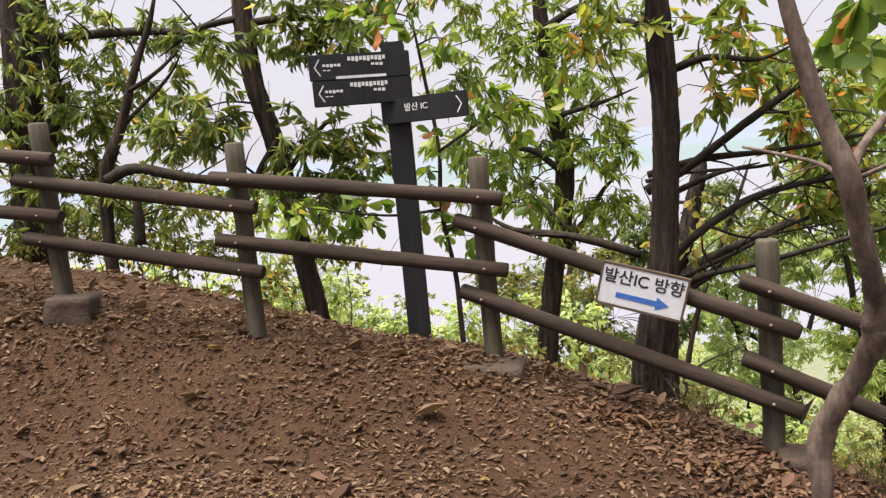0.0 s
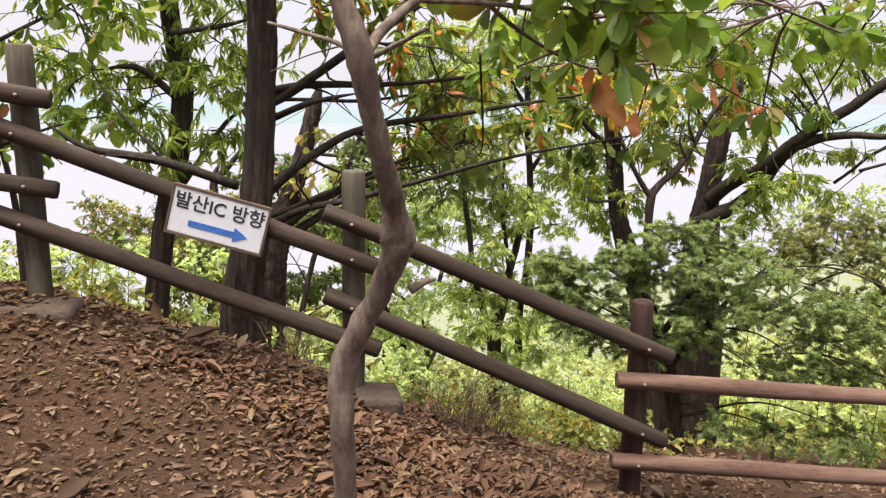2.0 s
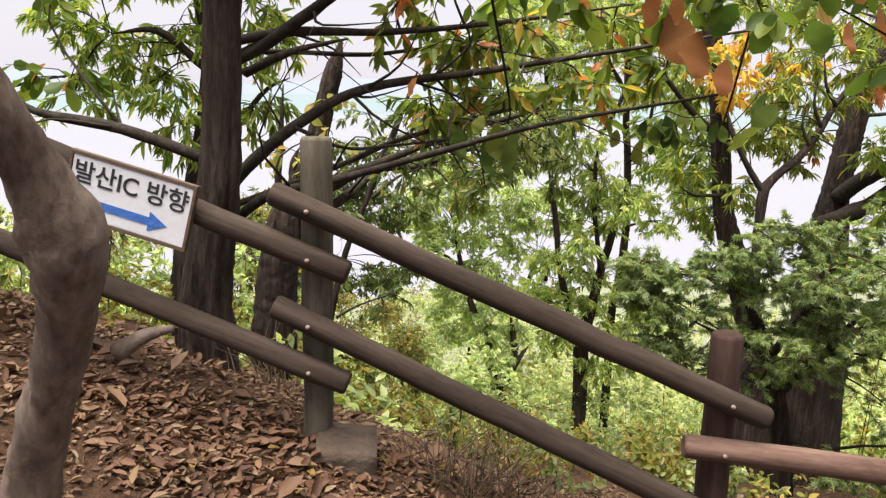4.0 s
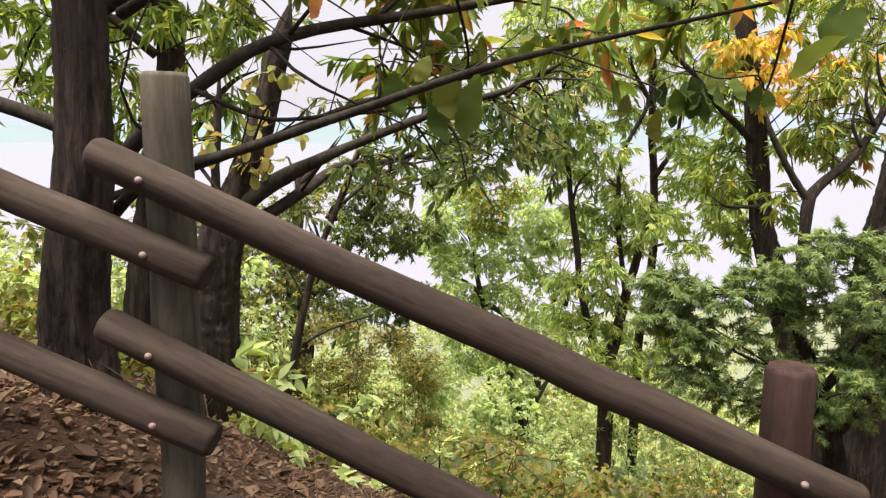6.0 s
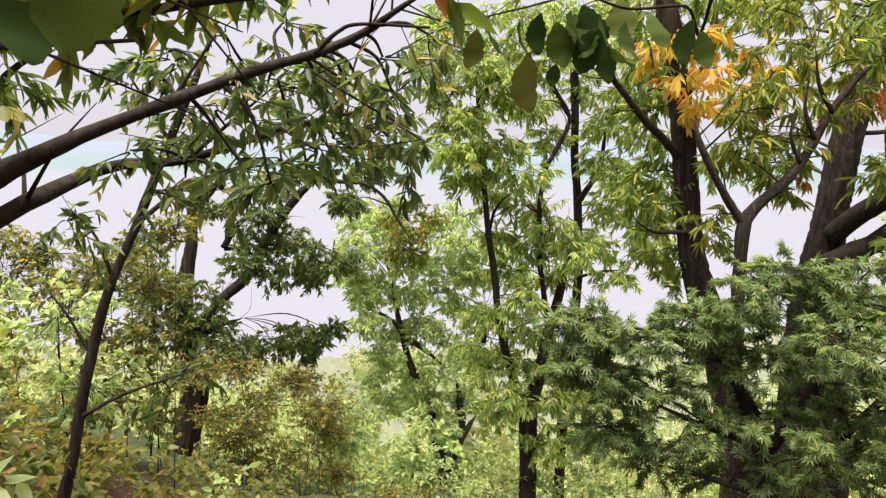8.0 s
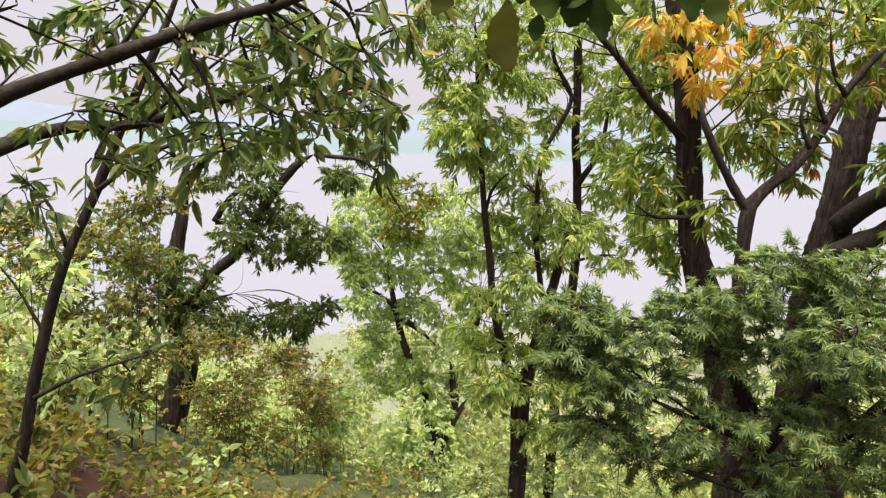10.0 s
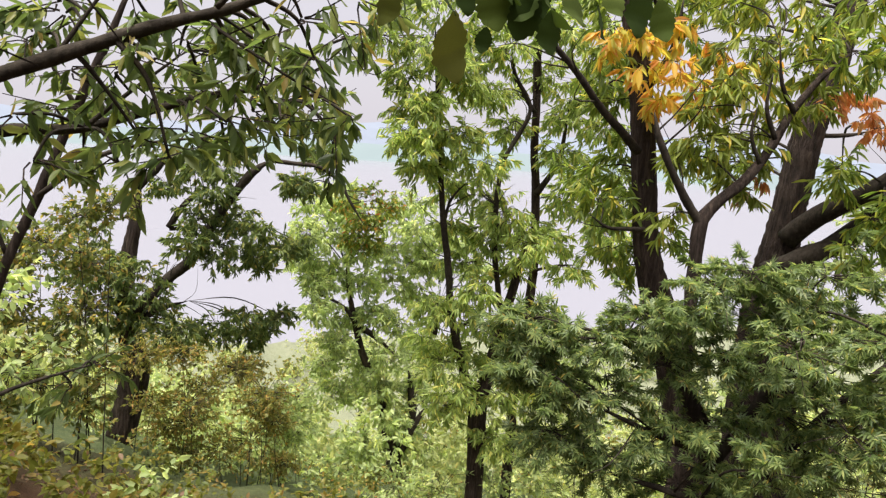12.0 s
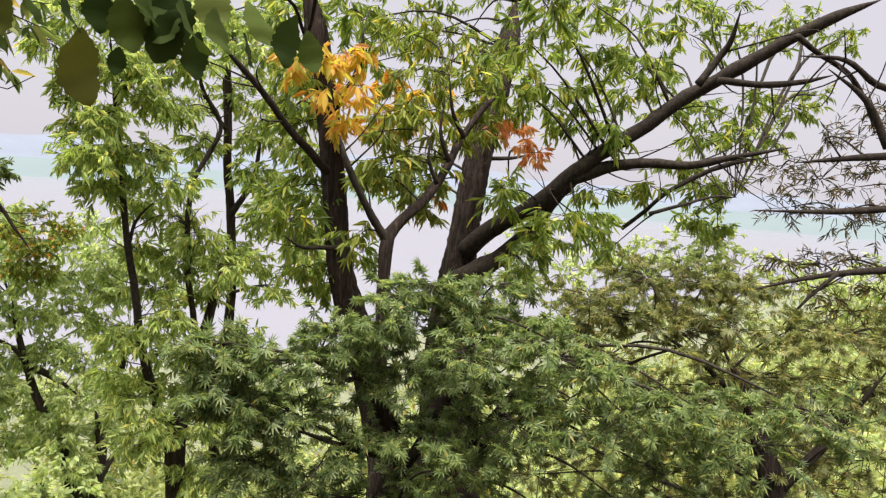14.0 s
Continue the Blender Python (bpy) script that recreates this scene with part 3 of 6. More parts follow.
def build_direction_board():
    board = tagged(new("direction_sign"), "white wooden sign with black lettering and blue arrow on the rail", "sign")
    u = Vector((0.894, -0.357, -0.252)).normalized()
    nrm = Vector((-0.371, -0.929, 0)).normalized()
    w = nrm.cross(u).normalized()
    if w.z < 0:
        w = -w
    m = Matrix((u, -nrm, w)).transposed().to_4x4()
    m.translation = (0.999, 4.175, 0.664)
    board.matrix_world = m
    child("panel", box_mesh("panel", (-0.213, -0.008, -0.104), (0.213, 0.008, 0.104), sign_white), board)
    for nm, lo, hi in (("frame_rail", (-0.221, -0.012, 0.104), (0.221, 0.012, 0.115)), ("frame_rail", (-0.221, -0.012, -0.115), (0.221, 0.012, -0.104)), ("frame_rail", (-0.222, -0.0125, -0.115), (-0.212, 0.0125, 0.115)), ("frame_rail", (0.212, -0.0125, -0.115), (0.222, 0.0125, 0.115))):
        child(nm, box_mesh(nm, lo, hi, sign_frame, 0.001), board, None, "thin dark wooden edge")
    child("lettering", text_mesh("lettering", "발산IC 방향", 0.083, ink_black), board, pose(0.0, -0.0095, 0.044), "black painted lettering")
    pts = [(-0.13, 0.014), (0.075, 0.014), (0.075, 0.034), (0.14, 0.0), (0.075, -0.034), (0.075, -0.014), (-0.13, -0.014)]
    child("arrow", flat_poly("arrow", pts, 0.0015, ink_blue), board, pose(0.005, -0.0085, -0.048), "blue painted arrow")


def build_signpost():
    x, y, z0 = -0.23, 5.24, 0.24
    post = tagged(new("signpost"), "black square signpost with three pointing arrow boards", "signpost")
    post.matrix_world = Matrix.Translation((x, y, z0)) @ Matrix.Scale(1.04, 4)
    child("pole", box_mesh("pole", (-0.068, -0.068, -0.2), (0.068, 0.068, 1.86), pole_black, 0.006), post)
    for zc, length, side, turn, seed in ((1.725, 0.50, -1, 16, 1), (1.575, 0.49, -1, 16, 2), (1.445, 0.45, 1, -20, 3)):
        arm = child("arrow_board", box_mesh("arrow_board", (-0.1 if side > 0 else -length, -0.018, -0.074), (length if side > 0 else 0.1, 0.018, 0.074), pole_black, 0.004), post, pose(0, -0.09 if side < 0 else -0.092, zc, 0, 0, turn))
        tip = side * (length - 0.035)
        s = 0.03
        chevron = [(tip - side * s, 0.048), (tip - side * (s - 0.008), 0.048), (tip + side * 0.008, 0.0), (tip - side * (s - 0.008), -0.048), (tip - side * s, -0.048), (tip, 0.0)]
        child("chevron", flat_poly("chevron", chevron, 0.001, ink_white), arm, pose(0, -0.0185, 0), "white arrowhead mark")
        if side > 0:
            child("lettering", text_mesh("lettering", "발산 IC", 0.05, ink_white), arm, pose(0.13, -0.0195, 0.012), "small white lettering")
        else:
            for bx, bz, bw, bh in ((-0.37, 0.01, 0.11, 0.016), (-0.16, 0.042, 0.23, 0.026), (-0.1, 0.006, 0.075, 0.016), (-0.4, -0.018, 0.05, 0.006)):
                for i in range(max(2, int(bw / 0.022))):
                    w = bw / max(2, int(bw / 0.022))
                    child("letter_bar", box_mesh("letter_bar", (-w * 0.38, -0.001, -bh * (0.36 + 0.14 * ((i * 7) % 3))), (w * 0.38, 0, bh * 0.5), ink_white, 0), arm, pose(bx - bw / 2 + w * (i + 0.5), -0.0185, bz))
            if seed == 1:
                child("letter_bar", box_mesh("letter_bar", (-0.15, -0.001, -0.008), (0.15, 0, 0.008), ink_white, 0), arm, pose(-0.2, -0.0185, -0.062))


build_direction_board()
build_signpost()


# ---- trees and shrubs ----
TREES = {}


def tree(name, label, group, trunk, limbs, clumps, style, sprays, bark):
    seed = len(TREES) + 11
    rng = np.random.default_rng(seed)
    x, y, z, r = trunk[0]
    gz = float(ground(x, y))
    base = new(name)
    base.location = (x, y, gz)
    tagged(base, label, "tree", group)
    rows = list(trunk)
    if z - gz > 0.15:
        rows = [(x, y, gz - 0.2, r * 1.25), (x, y, gz + 0.06, r * 1.12), *rows] if z - gz > 0.4 else [(x, y, gz - 0.2, r * 1.15), *rows]
    else:
        rows = [(x, y, min(gz, z) - 0.3, r * 1.1), *rows]
    rows[-1] = (*rows[-1][:3], 0.006)
    limb_bark = bark_limb if bark == bark_dark else bark
    big = max(q[3] for q in rows) > 0.085
    v, f = tube(smooth_line(rows, 14 if big else 5), 44 if big else 14, 0.07, seed, True, 0.055 if big else 0.0)
    part("trunk", mesh_of("trunk", v, f, bark, True), base)
    for k, l in enumerate(limbs):
        l[-1] = (*l[-1][:3], 0.004)
        v, f = tube(smooth_line(l, 5), 9, 0.07, seed * 7 + k)
        part("limb", mesh_of("limb", v, f, limb_bark, True), base)
    if clumps:
        pts = np.array([p for l in [trunk, *limbs] for p in smooth_line(l, 5)])
        bv, bf = [], []
        for c in clumps:
            d = np.linalg.norm(pts[:, :3] - np.array(c[:3]), axis=1) + 0.35 * np.clip(pts[:, 2] - c[2] , 0, None)
            i = int(np.argmin(d))
            a, e = pts[i], np.array([*c[:3], 0.004])
            mid = (a + e) / 2 + np.array([*rng.normal(0, 0.06 * d[i], 2), 0.1 * d[i], 0])
            ln = smooth_line([(*a[:3], min(a[3] * 0.6, 0.006 + 0.008 * d[i])), (*mid[:3], 0.005 + 0.004 * d[i]), tuple(e)], 4)
            tv, tf = tube(ln, 5, 0.05, seed)
            o = len(bv)
            bv += tv
            bf += [tuple(q + o for q in g) for g in tf]
        # side twigs along the limbs
        for l in limbs:
            q = smooth_line(l, 5)
            run = float(np.sum(np.linalg.norm(np.diff(q[:, :3], axis=0), axis=1)))
            for _ in range(int(run * 3.2)):
                i = int(rng.integers(len(q) // 4, len(q) - 1))
                ax = q[i + 1, :3] - q[i, :3]
                ax /= np.linalg.norm(ax) + 1e-9
                w = rng.normal(0, 1, 3)
                w -= ax * (w @ ax)
                w = w / (np.linalg.norm(w) + 1e-9) + ax * 0.7 + np.array([0, 0, 0.15])
                ln = rng.uniform(0.25, 0.75) * min(1.0, 0.4 + q[i, 3] * 22)
                r0 = min(q[i, 3] * 0.4, 0.009)
                bend = rng.normal(0, 0.16, 3) * ln
                tw = smooth_line([(*q[i, :3], r0), (*(q[i, :3] + w * ln * 0.5 + bend), r0 * 0.6), (*(q[i, :3] + w * ln), 0.0015)], 3)
                tv, tf = tube(tw, 5, 0.05, seed)
                o = len(bv)
                bv += tv
                bf += [tuple(k2 + o for k2 in g) for g in tf]
        part("branchlet_growth", mesh_of("branchlet_growth", bv, bf, limb_bark, True), base, kind="stuff")
        crown("crown", base, clumps, style, sprays, rng, "", bark)
    TREES[label] = base
    return base


def shrub(label, group, clumps, style, sprays):
    rng = np.random.default_rng(len(TREES) + 51)
    low = min(clumps, key=lambda c: c[2])
    cx, cy = sum(c[0] for c in clumps) / len(clumps), sum(c[1] for c in clumps) / len(clumps)
    base = new("shrub")
    base.location = (cx, cy, float(ground(cx, cy)))
    tagged(base, label, "shrub", group)
    bv, bf = [], []
    for c in clumps:
        for k in range(1):
            sx, sy = c[0] + rng.normal(0, 0.12), c[1] + rng.normal(0, 0.12)
            ln = smooth_line([(sx, sy, float(ground(sx, sy)) - 0.1, 0.007), ((sx + c[0]) / 2 + rng.normal(0, 0.05), (sy + c[1]) / 2, (float(ground(sx, sy)) + c[2]) / 2, 0.005), (*c[:3], 0.003)], 3)
            tv, tf = tube(ln, 4, 0.05, k)
            o = len(bv)
            bv += tv
            bf += [tuple(q + o for q in g) for g in tf]
    part("stem_growth", mesh_of("stem_growth", bv, bf, bark_limb, True), base, kind="stuff")
    crown("foliage", base, clumps, style, sprays, rng)
    TREES[label] = base


tree('tree', 'dark trunked tree with narrow leaves behind the fence', 'trees on the slope',
     trunk=[(-4.19, 7.75, 0.88, 0.177), (-4.12, 7.75, 1.89, 0.165), (-4.05, 7.75, 2.6, 0.16), (-3.97, 7.76, 3.45, 0.148), (-3.89, 7.76, 4.28, 0.128)],
     limbs=[[(-4.08, 7.75, 1.61, 0.086), (-3.77, 7.71, 2.14, 0.074), (-3.71, 7.66, 2.56, 0.068), (-3.7, 7.61, 3.19, 0.061), (-3.63, 7.56, 3.79, 0.05)], [(-3.96, 7.76, 2.92, 0.051), (-3.17, 7.44, 2.86, 0.041), (-2.32, 7.13, 2.75, 0.031), (-1.64, 6.82, 2.52, 0.017)], [(-4.06, 7.65, 1.88, 0.051), (-4.25, 7.65, 2.12, 0.045), (-4.42, 7.64, 2.62, 0.034)]],
     clumps=[(-4.0, 7.55, 2.47, 0.44), (-3.39, 7.57, 2.52, 0.42), (-3.9, 7.56, 2.03, 0.33), (-3.42, 7.57, 1.94, 0.33), (-4.14, 7.55, 1.51, 0.33), (-3.03, 7.58, 2.81, 0.44), (-3.53, 7.57, 3.06, 0.44), (-2.5, 7.59, 2.72, 0.39), (-2.82, 7.59, 2.32, 0.33), (-4.07, 7.55, 3.05, 0.5), (-4.53, 7.54, 2.19, 0.5), (-3.65, 7.56, 1.52, 0.28), (-3.33, 7.57, 2.2, 0.28), (-4.38, 7.54, 1.08, 0.28)],
     style=LANCE_DARK, sprays=22, bark=bark_dark)

tree('tree', 'leaning grey-brown oak with narrow green leaves', 'trees on the slope',
     trunk=[(-1.17, 6.53, 0.22, 0.09), (-1.24, 6.53, 0.73, 0.085), (-1.3, 6.52, 1.26, 0.08), (-1.37, 6.52, 1.71, 0.08), (-1.48, 6.52, 2.2, 0.078), (-1.5, 6.52, 2.78, 0.075), (-1.47, 6.52, 3.43, 0.061)],
     limbs=[[(-1.45, 6.52, 2.64, 0.033), (-1.06, 6.4, 2.62, 0.028), (-0.64, 6.28, 2.51, 0.018), (-0.34, 6.15, 2.35, 0.009)], [(-1.32, 6.42, 1.68, 0.028), (-1.49, 6.42, 1.46, 0.023), (-1.58, 6.42, 1.29, 0.016)], [(-1.49, 6.52, 2.69, 0.028), (-1.8, 6.31, 2.59, 0.023), (-2.06, 6.1, 2.37, 0.013)], [(-1.31, 6.52, 1.4, 0.024), (-0.97, 6.43, 1.74, 0.019), (-0.76, 6.34, 1.85, 0.011)]],
     clumps=[(-0.89, 6.34, 2.34, 0.27), (-1.05, 6.33, 2.53, 0.27), (-1.75, 6.31, 1.89, 0.27), (-0.69, 6.34, 2.59, 0.27), (-1.97, 6.31, 1.95, 0.27), (-0.83, 6.34, 1.68, 0.21), (-0.63, 6.34, 1.39, 0.21), (-1.01, 6.33, 1.2, 0.21), (-1.14, 6.33, 1.66, 0.21), (-1.76, 6.31, 2.5, 0.27), (-1.28, 6.33, 2.89, 0.41), (-0.58, 6.34, 2.79, 0.41), (0.04, 6.36, 2.87, 0.41), (-0.86, 6.34, 1.32, 0.18), (-1.36, 6.32, 1.32, 0.18), (-2.12, 6.3, 1.79, 0.23)],
     style=LANCE_DARK, sprays=18, bark=bark_dark)

tree('tree', 'small crooked dead-limbed tree behind the fence', 'trees on the slope',
     trunk=[(-3.02, 6.88, 0.88, 0.055), (-2.97, 6.88, 1.53, 0.055), (-2.78, 6.89, 1.93, 0.045), (-2.61, 6.89, 2.36, 0.035), (-2.41, 6.9, 2.79, 0.025), (-2.3, 6.9, 3.11, 0.018)],
     limbs=[[(-2.91, 6.78, 1.5, 0.049), (-2.66, 6.79, 1.58, 0.049), (-2.26, 6.8, 1.47, 0.042), (-1.87, 6.81, 1.4, 0.035), (-1.6, 6.82, 1.42, 0.025), (-1.49, 6.82, 1.63, 0.017)], [(-2.62, 6.79, 2.23, 0.022), (-2.33, 6.8, 2.39, 0.017), (-2.06, 6.8, 2.61, 0.01)], [(-2.75, 6.89, 1.96, 0.02), (-2.33, 6.9, 2.31, 0.015), (-2.16, 6.9, 2.53, 0.008)], [(-2.66, 6.69, 0.93, 0.049), (-2.64, 6.69, 1.22, 0.044), (-2.64, 6.69, 1.51, 0.024)]],
     clumps=[(-2.84, 7.08, 1.36, 0.21), (-2.4, 7.1, 1.17, 0.18), (-3.31, 7.07, 1.35, 0.23)],
     style=LANCE_DARK, sprays=8, bark=bark_dark)

tree('tree', 'slender bent oak trunk with green leaves', 'trees on the slope',
     trunk=[(0.87, 7.98, -0.64, 0.104), (0.99, 7.99, 0.13, 0.098), (1.11, 7.99, 0.65, 0.098), (1.18, 7.99, 1.28, 0.092), (1.11, 7.99, 1.85, 0.081), (1.07, 7.99, 2.36, 0.075), (1.04, 7.99, 2.85, 0.064), (1.04, 7.99, 3.5, 0.052)],
     limbs=[[(1.08, 7.89, 2.59, 0.04), (1.37, 7.9, 2.74, 0.034), (1.65, 7.9, 2.84, 0.023)], [(1.12, 7.69, 1.18, 0.033), (0.81, 7.68, 1.43, 0.028), (0.48, 7.67, 1.4, 0.014)], [(1.07, 7.59, 1.72, 0.027), (1.48, 7.6, 1.8, 0.022), (1.87, 7.61, 1.92, 0.011)], [(1.11, 7.89, 0.37, 0.029), (1.54, 7.9, 0.97, 0.02), (1.78, 7.91, 1.12, 0.011)]],
     clumps=[(1.25, 7.69, 2.14, 0.39), (1.58, 7.7, 2.28, 0.39), (1.49, 7.7, 1.69, 0.33), (0.83, 7.68, 2.39, 0.31), (0.62, 7.68, 2.57, 0.31), (1.42, 7.7, 1.32, 0.28), (1.7, 7.7, 1.4, 0.28), (0.79, 7.68, 1.09, 0.22), (1.44, 7.7, 2.6, 0.44), (0.55, 7.67, 2.99, 0.5), (1.31, 7.69, 3.08, 0.56), (0.68, 7.68, 1.87, 0.25), (1.5, 7.7, 0.92, 0.25), (0.93, 7.68, 0.75, 0.22), (0.07, 7.66, 2.45, 0.28), (0.16, 7.66, 2.18, 0.25), (0.24, 8.13, 1.42, 0.22), (0.63, 7.97, 1.31, 0.17), (0.09, 8.19, 0.96, 0.17), (0.93, 7.85, 1.5, 0.17), (0.04, 8.21, 1.59, 0.22)],
     style=LANCE_GREEN, sprays=18, bark=bark_dark)

tree('sapling', 'broad-leaved sapling behind the signpost', 'trees on the slope',
     trunk=[(0.04, 5.76, 0.09, 0.021), (0.03, 5.76, 0.56, 0.018), (-0.03, 5.76, 1.06, 0.016), (-0.01, 5.76, 1.51, 0.014), (-0.07, 5.76, 2.03, 0.012), (-0.13, 5.76, 2.51, 0.008)],
     limbs=[[(-0.03, 5.76, 1.06, 0.012), (-0.41, 5.65, 1.06, 0.01), (-0.95, 5.53, 1.17, 0.006)], [(-0.02, 5.76, 1.47, 0.012), (0.28, 5.72, 1.64, 0.01), (0.53, 5.67, 1.78, 0.006)], [(-0.02, 5.76, 0.9, 0.01), (0.32, 5.77, 1.03, 0.008), (0.61, 5.77, 1.09, 0.006)]],
     clumps=[(-1.06, 5.63, 1.22, 0.1), (-0.73, 5.64, 1.07, 0.1), (-0.57, 5.64, 1.13, 0.07), (-0.9, 5.64, 1.04, 0.07), (-0.05, 5.66, 1.03, 0.1), (0.06, 5.66, 0.9, 0.09), (0.45, 5.67, 1.71, 0.14), (0.34, 5.67, 1.87, 0.12), (0.51, 5.67, 1.54, 0.1), (0.56, 5.67, 1.06, 0.1), (-0.13, 5.66, 2.37, 0.15), (-0.36, 5.65, 2.43, 0.12), (0.09, 5.66, 2.24, 0.09), (-0.11, 5.66, 1.32, 0.08), (0.24, 5.66, 1.63, 0.08), (-0.19, 5.65, 2.6, 0.16), (0.65, 5.68, 1.77, 0.1)],
     style=ROUND, sprays=5, bark=bark_dark)

tree('tree', 'thick rough-barked oak close behind the fence', 'trees on the slope',
     trunk=[(1.19, 4.91, -0.16, 0.127), (1.2, 4.86, 0.18, 0.107), (1.27, 4.8, 0.64, 0.085), (1.3, 4.75, 1.12, 0.073), (1.31, 4.7, 1.6, 0.072), (1.28, 4.65, 2.07, 0.069), (1.28, 4.59, 2.59, 0.062)],
     limbs=[[(1.4, 4.9, 1.81, 0.027), (1.57, 4.73, 1.85, 0.02), (1.79, 4.57, 1.8, 0.013), (1.93, 4.41, 1.85, 0.008)], [(1.33, 4.89, 2.04, 0.024), (1.13, 5.04, 2.15, 0.018), (0.91, 5.18, 2.09, 0.011)], [(1.39, 4.89, 1.1, 0.021), (1.58, 4.75, 1.19, 0.015), (1.79, 4.61, 1.24, 0.01)], [(1.22, 5.09, 0.71, 0.029), (0.84, 5.25, 0.84, 0.026), (0.45, 5.4, 0.91, 0.019), (0.23, 5.56, 1.05, 0.012)], [(1.25, 5.04, 0.53, 0.034), (1.42, 5.0, 0.72, 0.029), (1.65, 4.93, 0.91, 0.026), (1.91, 4.86, 1.05, 0.022), (2.43, 4.7, 1.14, 0.015), (3.15, 4.48, 1.27, 0.008), (3.59, 4.35, 1.35, 0.004)]] + [[(1.24, 4.99, 0.36, 0.024), (1.46, 4.8, 0.58, 0.021), (1.74, 4.58, 0.68, 0.016), (2.07, 4.36, 0.8, 0.013), (2.43, 4.12, 0.93, 0.009), (2.98, 3.81, 1.06, 0.005)], [(1.27, 5.03, 0.49, 0.016), (1.78, 5.02, 0.68, 0.014), (2.1, 5.06, 0.81, 0.012), (2.56, 5.06, 0.94, 0.011), (2.85, 5.13, 1.0, 0.005)], [(1.26, 4.98, 1.21, 0.022), (1.58, 4.94, 1.28, 0.021), (1.97, 4.87, 1.29, 0.015), (2.44, 4.77, 1.34, 0.011), (3.06, 4.63, 1.44, 0.006)], [(1.26, 5.03, 1.11, 0.034), (1.5, 4.95, 1.24, 0.029), (1.8, 4.85, 1.46, 0.025), (2.0, 4.78, 1.6, 0.021), (2.38, 4.65, 1.86, 0.014)]] + [[(1.26, 5.03, 1.17, 0.014), (1.53, 5.05, 1.2, 0.011), (1.94, 5.01, 1.2, 0.01), (2.37, 4.97, 1.25, 0.007), (2.82, 4.93, 1.2, 0.005)], [(1.6, 4.92, 0.87, 0.01), (1.82, 4.95, 0.78, 0.008), (2.05, 4.97, 0.79, 0.007), (2.41, 4.96, 0.83, 0.004)]],
     clumps=[(1.56, 4.8, 1.98, 0.2), (1.79, 4.81, 2.02, 0.2), (1.14, 4.79, 2.07, 0.2), (1.41, 4.8, 2.37, 0.37), (1.8, 4.81, 2.4, 0.33), (1.03, 4.79, 2.4, 0.33), (1.61, 4.8, 1.68, 0.15), (0.84, 4.78, 2.03, 0.13), (1.88, 4.81, 1.79, 0.17), (2.04, 4.81, 1.42, 0.17), (2.27, 4.82, 1.53, 0.17), (2.18, 4.82, 1.73, 0.17), (2.37, 4.82, 1.26, 0.13), (2.39, 5.07, 1.23, 0.09), (2.67, 4.98, 1.35, 0.1), (2.96, 4.88, 1.11, 0.09), (2.26, 5.11, 0.99, 0.07), (3.08, 4.84, 1.4, 0.1), (2.6, 5.0, 1.03, 0.07), (3.32, 4.75, 1.18, 0.09)],
     style=LANCE_AUTUMN, sprays=10, bark=bark_dark)

